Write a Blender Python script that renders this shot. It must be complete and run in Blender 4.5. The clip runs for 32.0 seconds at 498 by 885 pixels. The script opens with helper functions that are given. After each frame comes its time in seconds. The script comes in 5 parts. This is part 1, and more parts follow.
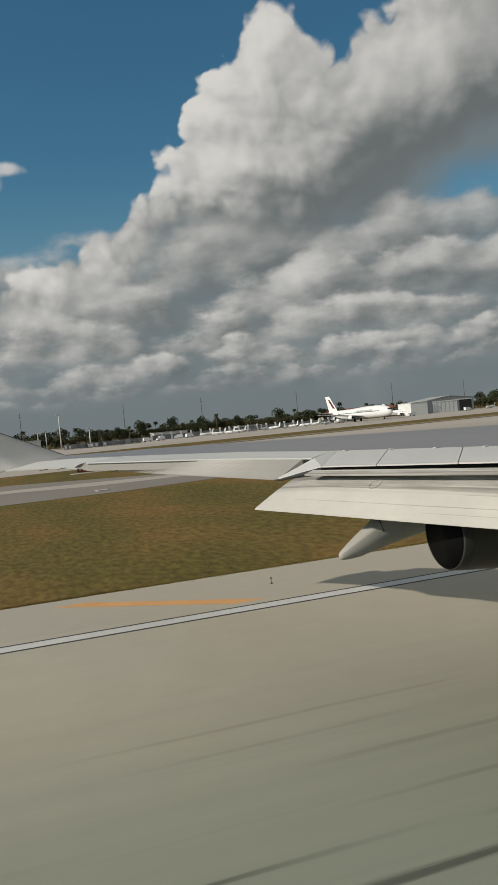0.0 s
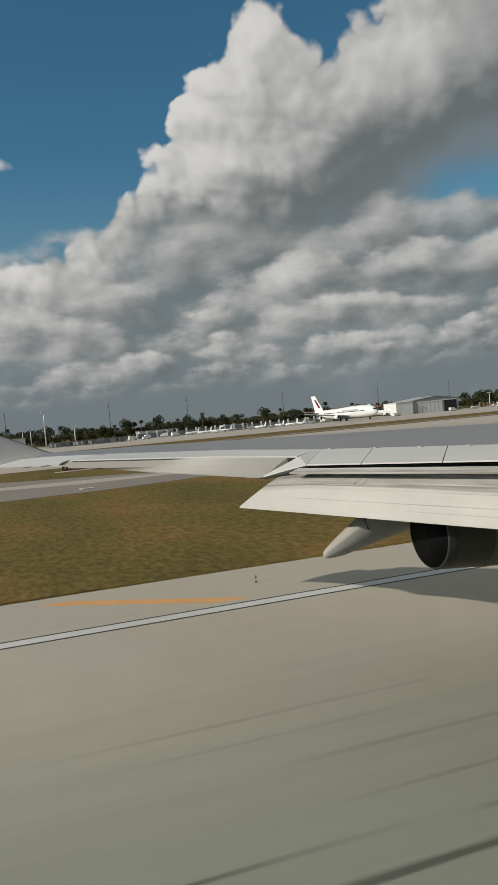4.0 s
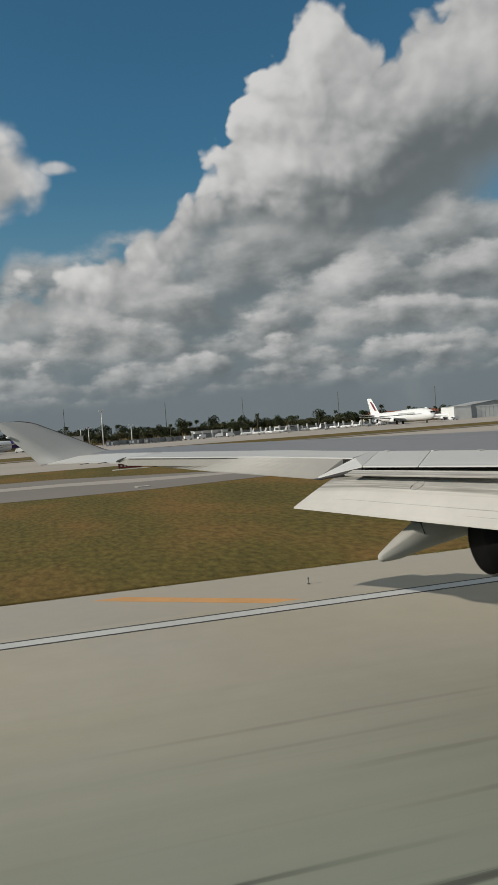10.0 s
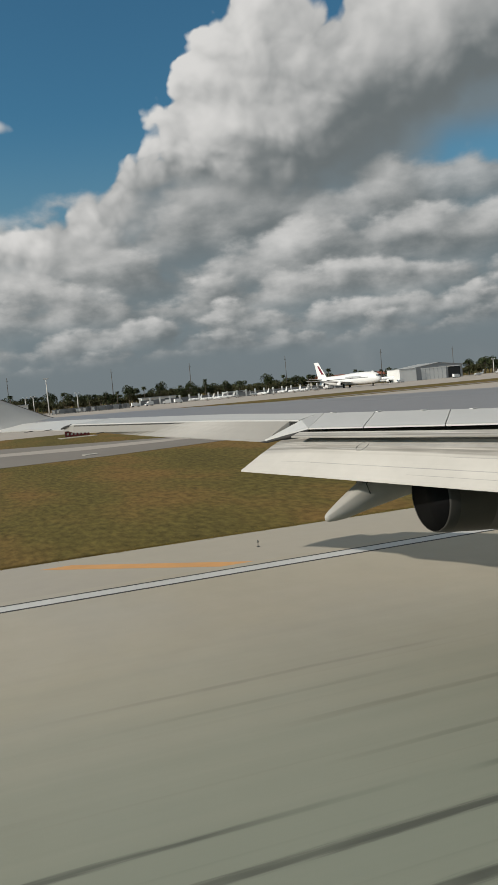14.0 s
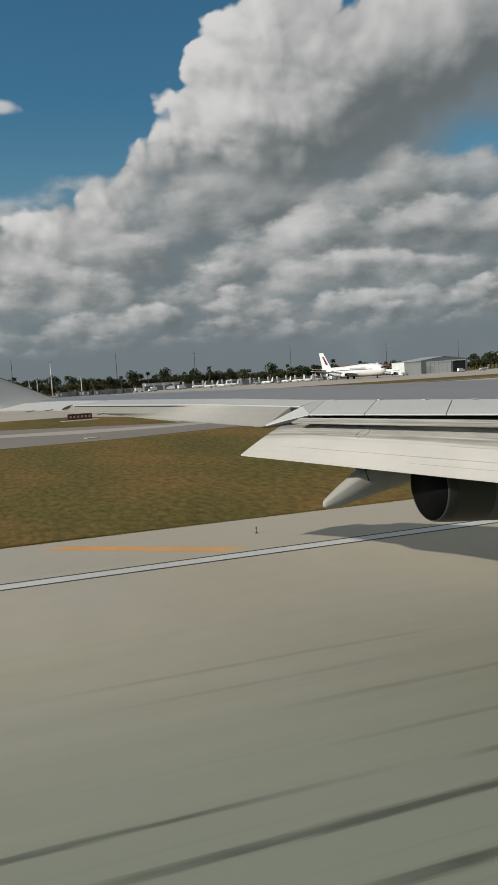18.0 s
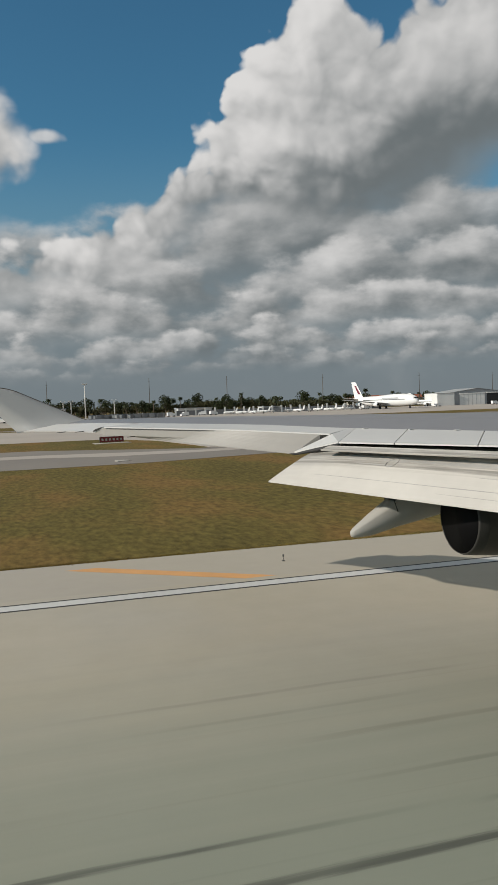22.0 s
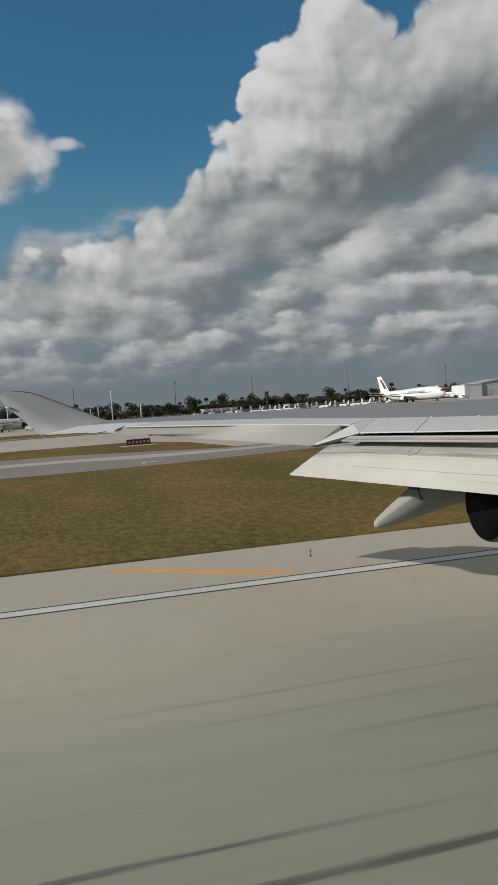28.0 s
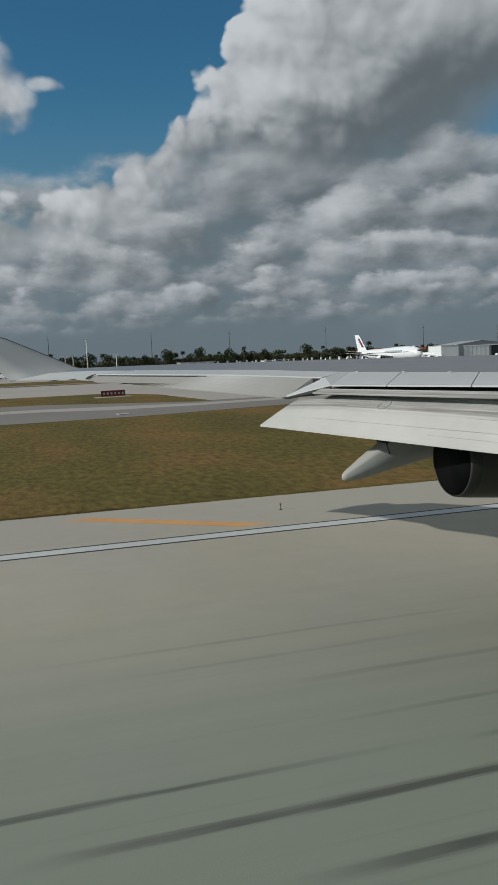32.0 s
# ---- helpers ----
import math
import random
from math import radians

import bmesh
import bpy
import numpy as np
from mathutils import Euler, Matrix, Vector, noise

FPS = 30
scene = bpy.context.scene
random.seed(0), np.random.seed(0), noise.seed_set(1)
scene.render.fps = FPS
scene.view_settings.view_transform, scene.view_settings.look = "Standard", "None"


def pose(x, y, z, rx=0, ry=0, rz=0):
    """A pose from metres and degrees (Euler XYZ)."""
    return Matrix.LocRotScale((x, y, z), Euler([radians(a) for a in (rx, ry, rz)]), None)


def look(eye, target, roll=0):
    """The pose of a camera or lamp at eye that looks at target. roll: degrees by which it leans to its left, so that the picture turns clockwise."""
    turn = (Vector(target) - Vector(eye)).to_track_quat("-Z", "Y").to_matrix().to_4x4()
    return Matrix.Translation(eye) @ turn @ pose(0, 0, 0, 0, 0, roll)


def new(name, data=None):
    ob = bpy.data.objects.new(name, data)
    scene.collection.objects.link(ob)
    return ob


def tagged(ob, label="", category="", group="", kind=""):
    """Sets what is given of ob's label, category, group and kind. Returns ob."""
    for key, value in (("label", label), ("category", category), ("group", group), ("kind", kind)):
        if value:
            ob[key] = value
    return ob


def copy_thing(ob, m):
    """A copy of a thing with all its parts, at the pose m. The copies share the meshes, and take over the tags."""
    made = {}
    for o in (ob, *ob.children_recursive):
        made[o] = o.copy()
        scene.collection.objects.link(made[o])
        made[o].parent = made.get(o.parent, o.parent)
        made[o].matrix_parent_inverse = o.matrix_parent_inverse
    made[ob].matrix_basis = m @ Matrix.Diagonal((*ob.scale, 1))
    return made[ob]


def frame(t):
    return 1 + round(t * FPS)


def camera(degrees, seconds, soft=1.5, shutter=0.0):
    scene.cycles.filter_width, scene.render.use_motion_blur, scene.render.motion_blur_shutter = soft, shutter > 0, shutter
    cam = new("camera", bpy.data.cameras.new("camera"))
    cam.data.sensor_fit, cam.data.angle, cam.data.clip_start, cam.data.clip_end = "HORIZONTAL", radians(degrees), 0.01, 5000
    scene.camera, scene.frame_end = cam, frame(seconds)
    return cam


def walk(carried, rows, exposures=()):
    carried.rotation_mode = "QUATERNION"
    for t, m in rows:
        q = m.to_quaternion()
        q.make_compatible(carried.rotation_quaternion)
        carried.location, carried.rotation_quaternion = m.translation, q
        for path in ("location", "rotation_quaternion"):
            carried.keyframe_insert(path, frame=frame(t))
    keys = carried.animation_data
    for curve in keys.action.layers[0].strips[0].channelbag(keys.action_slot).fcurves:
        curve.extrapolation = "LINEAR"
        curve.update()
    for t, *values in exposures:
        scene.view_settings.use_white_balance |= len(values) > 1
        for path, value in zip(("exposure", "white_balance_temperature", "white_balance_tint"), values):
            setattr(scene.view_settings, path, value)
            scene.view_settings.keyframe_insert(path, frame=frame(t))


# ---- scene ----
cam = camera(35.4, 32.0, soft=1.0)
# seconds; place of the eye in the cabin window (x ahead, y outboard, z up); yaw, pitch, roll
ROWS = [
    (0.0, -0.070, -0.062, 6.546, -18.38, -1.47, 5.34),
    (0.5, -0.061, -0.024, 6.524, -18.78, -1.49, 5.82),
    (1.0, -0.037, -0.072, 6.515, -18.66, -1.48, 5.64),
    (1.5, -0.049, -0.059, 6.513, -18.75, -1.40, 5.71),
    (2.0, -0.041, -0.064, 6.514, -18.73, -1.42, 5.70),
    (2.5, -0.036, -0.051, 6.521, -18.87, -1.55, 5.70),
    (4.5, -0.039, 0.003, 6.513, -19.45, -1.77, 4.85),
    (5.0, -0.043, 0.016, 6.514, -16.05, -2.47, 4.94),
    (5.5, -0.025, -0.007, 6.505, -15.86, -2.17, 4.04),
    (6.0, -0.036, 0.003, 6.507, -16.63, -2.57, 3.49),
    (6.5, -0.036, 0.010, 6.505, -16.41, -2.87, 3.39),
    (7.0, -0.029, 0.003, 6.500, -15.86, -2.71, 3.39),
    (7.5, -0.060, 0.048, 6.504, -14.57, -3.10, 3.93),
    (8.0, -0.042, 0.040, 6.501, -13.44, -2.20, 3.62),
    (8.5, -0.032, 0.025, 6.500, -14.26, -2.69, 4.12),
    (9.0, -0.040, 0.050, 6.535, -13.96, -0.16, 5.54),
    (9.5, -0.039, 0.055, 6.493, -14.23, -0.90, 4.61),
    (10.0, -0.036, 0.055, 6.487, -15.38, -1.22, 4.09),
    (10.5, -0.039, 0.068, 6.483, -15.55, -0.72, 3.51),
    (11.0, -0.024, 0.051, 6.476, -15.46, -1.25, 3.28),
    (11.5, -0.025, 0.061, 6.469, -15.83, -1.96, 2.57),
    (12.0, -0.015, 0.056, 6.463, -16.05, -1.87, 3.19),
    (12.5, 0.004, 0.028, 6.457, -16.88, -3.09, 3.75),
    (13.0, 0.013, 0.055, 6.445, -19.15, -2.03, 4.03),
    (13.5, 0.006, 0.043, 6.443, -19.83, -3.26, 5.08),
    (15.5, 0.011, 0.069, 6.407, -17.26, -4.52, 3.57),
    (16.0, 0.035, 0.028, 6.396, -17.32, -4.04, 3.56),
    (16.5, 0.021, 0.055, 6.387, -17.48, -4.30, 3.08),
    (17.0, 0.044, 0.043, 6.377, -18.23, -4.63, 3.83),
    (17.5, 0.031, 0.057, 6.372, -18.44, -4.53, 3.87),
    (18.0, 0.051, 0.046, 6.341, -18.90, -4.86, 3.37),
    (18.5, 0.050, 0.060, 6.355, -18.27, -5.51, 3.19),
    (19.0, 0.059, 0.091, 6.297, -17.96, -7.52, 0.31),
    (19.5, 0.060, 0.074, 6.344, -18.70, -7.33, 1.35),
    (20.0, 0.070, 0.062, 6.339, -19.30, -6.39, 2.01),
    (20.5, 0.094, 0.060, 6.336, -18.23, -4.54, 1.86),
    (21.0, 0.087, 0.097, 6.331, -17.24, -3.96, 1.30),
    (21.5, 0.097, 0.114, 6.328, -16.62, -3.74, 0.97),
    (22.0, 0.112, 0.104, 6.316, -16.57, -2.78, 2.00),
    (22.5, 0.124, 0.108, 6.311, -14.29, -2.08, 1.68),
    (23.0, 0.156, 0.150, 6.307, -11.54, -1.53, 3.76),
    (23.5, 0.137, 0.137, 6.291, -11.20, -0.98, 3.28),
    (24.0, 0.148, 0.142, 6.278, -13.11, 0.25, 4.56),
    (24.5, 0.160, 0.148, 6.269, -13.55, -1.69, 3.52),
    (25.0, 0.209, 0.186, 6.241, -14.70, -1.60, 4.57),
    (25.5, 0.180, 0.163, 6.245, -14.75, -2.66, 2.99),
    (27.5, 0.236, 0.180, 6.199, -14.45, -3.08, 2.78),
    (28.0, 0.303, 0.202, 6.183, -14.66, -2.76, 4.01),
    (28.5, 0.263, 0.189, 6.177, -15.30, -4.45, 2.29),
    (29.0, 0.272, 0.204, 6.166, -15.94, -6.36, 0.83),
    (29.5, 0.296, 0.172, 6.144, -16.21, -6.38, 1.42),
    (30.0, 0.303, 0.200, 6.141, -15.69, -5.44, 2.24),
    (30.5, 0.326, 0.181, 6.122, -13.48, -4.01, 2.39),
    (31.0, 0.326, 0.236, 6.130, -14.55, -5.31, 1.57),
    (31.5, 0.340, 0.227, 6.114, -15.95, -5.72, 1.94),
    (32.0, 0.430, 0.250, 6.062, -16.34, -6.12, 2.37),
]
# seconds, stops, kelvin, tint
EXPOSURES = ((0.0, 0.0, 6800, 9), (2.0, -0.02, 6800, 9), (5.0, 0.0, 6640, 9), (8.0, 0, 6580, 9), (12.0, -0.12, 6600, 9), (13.0, 0.03, 6640, 9), (16.0, 0.1, 6580, 9), (18.0, 0, 6580, 9), (19.0, -0.03, 6580, 9), (20.0, 0.03, 6640, 9), (21.0, 0.1, 6600, 10), (22.0, 0.13, 6600, 10), (23.0, -0.08, 6600, 10), (24.0, -0.05, 6650, 10), (25.0, 0.08, 6650, 10), (28.0, -0.02, 6450, 9), (29.0, -0.08, 6300, 8), (30.0, -0.18, 6100, 7), (32.0, -0.2, 6050, 7))
walk(cam, [(t, pose(x, y, z, 90 + pitch, roll, yaw)) for t, x, y, z, yaw, pitch, roll in ROWS], EXPOSURES)


def sun_vector():
    return Vector((-11.1, -0.1, 5.5)).normalized()


# ------------------------------------------------ world, sun
SUN = sun_vector()
SUN_EL = math.asin(SUN.z)
SUN_ROT = math.atan2(SUN.x, SUN.y)


class Val:
    """A number socket of a node tree with plain arithmetic."""
    tree = None

    def __init__(self, s):
        self.s = s

    @staticmethod
    def op(kind, *args, clamp=False):
        n = Val.tree.nodes.new("ShaderNodeMath")
        n.operation, n.use_clamp = kind, clamp
        for i, a in enumerate(args):
            if isinstance(a, Val):
                Val.tree.links.new(a.s, n.inputs[i])
            else:
                n.inputs[i].default_value = a
        return Val(n.outputs[0])

    def __add__(self, o): return Val.op("ADD", self, o)
    def __radd__(self, o): return Val.op("ADD", o, self)
    def __sub__(self, o): return Val.op("SUBTRACT", self, o)
    def __rsub__(self, o): return Val.op("SUBTRACT", o, self)
    def __mul__(self, o): return Val.op("MULTIPLY", self, o)
    def __rmul__(self, o): return Val.op("MULTIPLY", o, self)
    def __truediv__(self, o): return Val.op("DIVIDE", self, o)


def smooth(a, lo, hi, out0=0.0, out1=1.0):
    n = Val.tree.nodes.new("ShaderNodeMapRange")
    n.interpolation_type = "SMOOTHSTEP"
    Val.tree.links.new(a.s, n.inputs[0])
    for i, v in enumerate((lo, hi, out0, out1)):
        n.inputs[i + 1].default_value = v
    return Val(n.outputs[0])


def join(x, y, z):
    n = Val.tree.nodes.new("ShaderNodeCombineXYZ")
    for i, a in enumerate((x, y, z)):
        if isinstance(a, Val):
            Val.tree.links.new(a.s, n.inputs[i])
        else:
            n.inputs[i].default_value = a
    return n.outputs[0]


def fbm(vec, scale, detail=6.0, rough=0.55, distort=0.0):
    n = Val.tree.nodes.new("ShaderNodeTexNoise")
    Val.tree.links.new(vec, n.inputs["Vector"])
    n.inputs["Scale"].default_value, n.inputs["Detail"].default_value = scale, detail
    n.inputs["Roughness"].default_value, n.inputs["Distortion"].default_value = rough, distort
    return Val(n.outputs[0])


def billow(vec, scale, detail=3.0):
    n = Val.tree.nodes.new("ShaderNodeTexVoronoi")
    n.feature, n.inputs["Smoothness"].default_value = "SMOOTH_F1", 0.35
    n.inputs["Detail"].default_value, n.inputs["Roughness"].default_value = detail, 0.55
    n.inputs["Scale"].default_value = scale
    Val.tree.links.new(vec, n.inputs["Vector"])
    return Val(n.outputs[0])


def blend(a, b, fac):
    """Colour b over colour a by fac; a, b: sockets or rgb."""
    n = Val.tree.nodes.new("ShaderNodeMix")
    n.data_type = "RGBA"
    Val.tree.links.new(fac.s, n.inputs[0])
    for i, c in ((6, a), (7, b)):
        if isinstance(c, tuple):
            n.inputs[i].default_value = (*c, 1)
        else:
            Val.tree.links.new(c, n.inputs[i])
    return n.outputs[2]


def curve(a, lo, hi, pts):
    """A smooth profile through a few points (x, y); x from lo to hi, y from 0 to 1."""
    n = Val.tree.nodes.new("ShaderNodeFloatCurve")
    c = n.mapping.curves[0]
    ps = [((x - lo) / (hi - lo), y) for x, y in pts]
    c.points[0].location, c.points[1].location = ps[0], ps[-1]
    for p in ps[1:-1]:
        c.points.new(*p)
    n.mapping.use_clip = False
    n.mapping.update()
    Val.tree.links.new(((a - lo) / (hi - lo)).s, n.inputs["Value"])
    return Val(n.outputs[0])


def warped(vec, scale, amount, detail=3.0):
    """A place pushed about by noise."""
    t = Val.tree
    n, w, c = t.nodes.new("ShaderNodeTexNoise"), t.nodes.new("ShaderNodeVectorMath"), t.nodes.new("ShaderNodeVectorMath")
    t.links.new(vec, n.inputs["Vector"])
    n.inputs["Scale"].default_value, n.inputs["Detail"].default_value = scale, detail
    c.operation = "SUBTRACT"
    t.links.new(n.outputs[1], c.inputs[0])
    c.inputs[1].default_value = (0.5, 0.5, 0.5)
    w.operation = "MULTIPLY_ADD"
    t.links.new(c.outputs[0], w.inputs[0])
    w.inputs[1].default_value = (amount, amount, 0.0)
    t.links.new(vec, w.inputs[2])
    return w.outputs[0]


# top of the great cumulus bank and its flat base: ten degrees of azimuth, tens of degrees of height / 4
BANK_TOP = ((-4.0, 0.12), (-1.0, 0.19), (-0.3, 0.245), (0.02, 0.30), (0.16, 0.350), (0.62, 0.362), (0.9, 0.41), (1.15, 0.455), (1.45, 0.525), (1.68, 0.55), (1.80, 0.62), (2.1, 0.69),
            (2.45, 0.745), (2.62, 0.74), (2.76, 0.71), (2.92, 0.71), (3.1, 0.75), (3.5, 0.78), (4.2, 0.95), (8.0, 1.0))
BANK_BASE = ((-4.0, 0.03), (-0.2, 0.12), (1.05, 0.205), (1.9, 0.255), (2.7, 0.285), (3.3, 0.335), (4.0, 0.40), (8.0, 0.42))


def make_world():
    w = bpy.data.worlds.new("daylight")
    scene.world = w
    w.use_nodes = True
    t = Val.tree = w.node_tree
    t.nodes.clear()
    sky = t.nodes.new("ShaderNodeTexSky")
    sky.sky_type, sky.sun_disc = "NISHITA", False
    sky.sun_elevation, sky.sun_rotation = SUN_EL, SUN_ROT
    sky.air_density, sky.dust_density, sky.ozone_density = 1.1, 0.6, 2.5
    co = t.nodes.new("ShaderNodeTexCoord")
    sep = t.nodes.new("ShaderNodeSeparateXYZ")
    t.links.new(co.outputs["Generated"], sep.inputs[0])
    x, y, z = (Val(s) for s in sep.outputs)
    # azimuth from the port beam towards the nose, and height, in units of ten degrees
    u = Val.op("ARCTAN2", x, y) * 5.7296 - SKY_SHIFT
    v = Val.op("ARCSINE", z) * 5.7296

    # heaps on heaps: the body of a cumulus, sampled here and a little towards the sun
    def heaps(du, dv, level):
        p = join(u + du, (v + dv) * 1.15, 3.7)
        wp = warped(p, 1.7, 0.42, 4.0)
        return (0.42 - billow(wp, 1.25, 1.0)) * 0.70 + (0.40 - billow(wp, 3.1, 2.0)) * 0.44 + (fbm(p, 3.4, level, 0.58) - 0.5) * 0.24
    h0, ha, hb, hc = heaps(0.0, 0.0, 7.0), heaps(0.0, 0.0, 2.0), heaps(-0.17, 0.15, 2.0), heaps(-0.055, 0.05, 7.0)
    drift = fbm(join(u, v, 1.0), 0.9, 2.0, 0.5) - 0.5
    soft = fbm(join(u, v * 1.6, 9.1), 0.9, 3.0, 0.5) - 0.5

    top = curve(u + ha * 0.10, -4.0, 8.0, BANK_TOP) * 4.0
    base = curve(u, -4.0, 8.0, BANK_BASE) * 4.0
    depth = top - v + h0 * 0.55
    over = v - base + ha * 0.35 + drift * 0.3
    cover = smooth(depth, 0.0, 0.095) * smooth(over + (h0 - ha) * 0.3, -0.15, 0.20)
    relief = (ha - hb) * 0.52 + (h0 - hc) * 0.42
    inside = smooth(depth, 0.1, 1.5)
    belly = smooth(over, 0.62, 0.08)
    grey = smooth(u + drift * 0.8, 1.7, 3.2)
    lit = 0.90 - inside * 0.26 - belly * (0.42 + grey * 0.02) - grey * 0.28 + soft * 0.45 + relief * (1.0 - 0.35 * grey - 0.25 * inside)

    # lower cumulus in rows that shrink towards the horizon: grey bases, pale tops
    layers = []
    for k, (foot, high, freq, thick) in enumerate(((0.20, 0.17, 3.4, 0.05), (0.33, 0.22, 2.7, 0.09), (0.50, 0.27, 2.1, 0.09), (0.70, 0.36, 1.7, 0.10), (0.95, 0.45, 1.4, 0.08))):
        m = (v - foot - (fbm(join(u, 0.0, 5.0 * k), 0.9, 2.0) - 0.5) * 0.22 - u * 0.03) / high
        q = join(u * freq * 0.8, v * freq * 1.35, 11.0 * k + 2.0)
        body = fbm(q, 1.0, 6.0, 0.49)
        d = body - 0.42 + thick - smooth(m, 0.0, 1.6) * 0.30 - smooth(m, 1.2, 2.2) * 0.35
        c = smooth(d, -0.03, 0.10) * smooth(m, -0.5, 0.35)
        shade = fbm(join(u * freq * 0.8 - 0.16, v * freq * 1.35 + 0.20, 11.0 * k + 2.0), 1.0, 6.0, 0.49)
        l = 0.34 + smooth(m, -0.1, 1.0) * 0.24 + (body - shade) * 1.75 + soft * 0.3 - (0.10, 0.06, 0.05, 0.07, 0.12)[k] + smooth(u, 1.8, 0.0) * 0.12
        layers.append((c, l))

    dark, bright = (0.132, 0.152, 0.160), (0.638, 0.634, 0.630)
    bg = t.nodes.new("ShaderNodeMixRGB")
    bg.blend_type = "MULTIPLY"
    bg.inputs[0].default_value = 1.0
    bg.inputs[2].default_value = (*[SKY_GAIN * g for g in SKY_TINT], 1)
    t.links.new(sky.outputs[0], bg.inputs[1])
    col = blend(bg.outputs[0], (0.165, 0.262, 0.320), smooth(v, 2.0, 0.3) * 0.85)
    # a detached cloud beyond the bank, with a wisp on its sunless side
    lone_d = 0.64 - Val.op("SQRT", Val.op("POWER", (u - 0.02) / 1.0, 2.0) + Val.op("POWER", (v - 1.80) / 0.95, 2.0)) + h0 * 0.38 - smooth(v, 1.62, 1.35) * 0.12
    wisp = 0.34 - Val.op("SQRT", Val.op("POWER", (u - 0.52) / 0.8, 2.0) + Val.op("POWER", (v - 1.86) / 0.3, 2.0)) + h0 * 0.30
    lone = Val.op("MAXIMUM", smooth(lone_d, -0.02, 0.20), smooth(wisp, 0.0, 0.16) * 0.8)
    col = blend(col, blend(dark, bright, smooth(0.60 + relief + (v - 1.8) * 0.45 - smooth(lone_d, 0.1, 0.5) * 0.15, 0.0, 1.05)), lone)
    # grey shade of farther cloud under the bank, open to the blue ahead of it
    gap = smooth(u + drift * 0.6 + ha * 0.3, 3.2, 3.6) * smooth(v, 0.95, 1.15) * smooth(v, 1.75, 1.45)
    under = smooth(top - v + ha * 0.4, 0.15, 0.5) * (1.0 - gap)
    col = blend(col, blend((0.160, 0.195, 0.215), (0.300, 0.325, 0.335), smooth(soft + (h0 - 0.05) * 0.5, -0.25, 0.25)), under * 0.92)
    for c, l in layers[::-1]:
        col = blend(col, blend(dark, bright, smooth(l, 0.0, 1.02)), c * smooth(v, 0.12, 0.36) * 0.90 * smooth(top - v, 0.0, 0.25))
    col = blend(col, blend(dark, bright, smooth(lit, 0.0, 1.05)), cover * (1.0 - gap))
    # broken grey cover overhead, mostly unseen, added to make shadows less blue
    roof = smooth(v + soft * 1.2 + h0 * 0.6, 2.9, 3.6)
    col = blend(col, blend((0.20, 0.215, 0.22), (0.46, 0.465, 0.47), smooth(soft + relief * 0.6, -0.25, 0.3)), roof * 0.9)
    # thin haze veils all that lies low
    veil = smooth(v, 0.62, 0.0)
    col = blend(col, (0.160, 0.190, 0.208), veil * 0.85)
    out = t.nodes.new("ShaderNodeOutputWorld")
    b = t.nodes.new("ShaderNodeBackground")
    b.inputs[1].default_value = SKY_LEVEL
    t.links.new(col, b.inputs[0])
    t.links.new(b.outputs[0], out.inputs[0])


SKY_SHIFT, SKY_GAIN, SKY_TINT, SKY_LEVEL = -0.25, 0.077, (0.46, 0.90, 0.98), 1.0
make_world()

lamp = bpy.data.lights.new("sun", "SUN")
lamp.energy, lamp.angle, lamp.color = 3.7, radians(0.53), (1.0, 0.93, 0.83)
sun = new("sun", lamp)
sun.matrix_world = look((-111, -1, 60), (0, 0, 5))


# ------------------------------------------------ materials
def material(name, color, rough=0.6, metal=0.0, grain=(8.0, 0.12), stain=(0.5, 0.15), bump=0.0, bump_scale=40.0, stretch=(1, 1, 1),
             spec=0.4, second=None, per_piece=0.0):
    """Base colour with variation at two scales, roughness variation and fine relief, in metres."""
    m = bpy.data.materials.new(name)
    m.use_nodes = True
    t = Val.tree = m.node_tree
    b = t.nodes["Principled BSDF"]
    co = t.nodes.new("ShaderNodeTexCoord")
    mp = t.nodes.new("ShaderNodeMapping")
    mp.inputs["Scale"].default_value = stretch
    t.links.new(co.outputs["Object"], mp.inputs[0])
    p = mp.outputs[0]
    a = fbm(p, grain[0], 5.0, 0.6)
    c = fbm(p, stain[0], 4.0, 0.55)
    k = 1.0 + (a - 0.5) * (2 * grain[1]) + (c - 0.5) * (2 * stain[1])
    if per_piece:
        info = t.nodes.new("ShaderNodeObjectInfo")
        k = k * (1.0 - per_piece * 0.5 + Val(info.outputs["Random"]) * per_piece)
    base = color
    if second:
        base = blend(color, second, smooth(c, 0.42, 0.66))
    mul = t.nodes.new("ShaderNodeVectorMath")
    mul.operation = "SCALE"
    if isinstance(base, tuple):
        mul.inputs[0].default_value = base
    else:
        t.links.new(base, mul.inputs[0])
    t.links.new(k.s, mul.inputs["Scale"])
    t.links.new(mul.outputs[0], b.inputs["Base Color"])
    r = rough + (c - 0.5) * 0.2
    t.links.new(r.s, b.inputs["Roughness"])
    b.inputs["Metallic"].default_value = metal
    b.inputs["Specular IOR Level"].default_value = spec
    if bump:
        bp = t.nodes.new("ShaderNodeBump")
        bp.inputs["Strength"].default_value = 1.0
        bp.inputs["Distance"].default_value = bump
        h = fbm(p, bump_scale, 4.0, 0.6)
        t.links.new(h.s, bp.inputs["Height"])
        t.links.new(bp.outputs[0], b.inputs["Normal"])
    return m


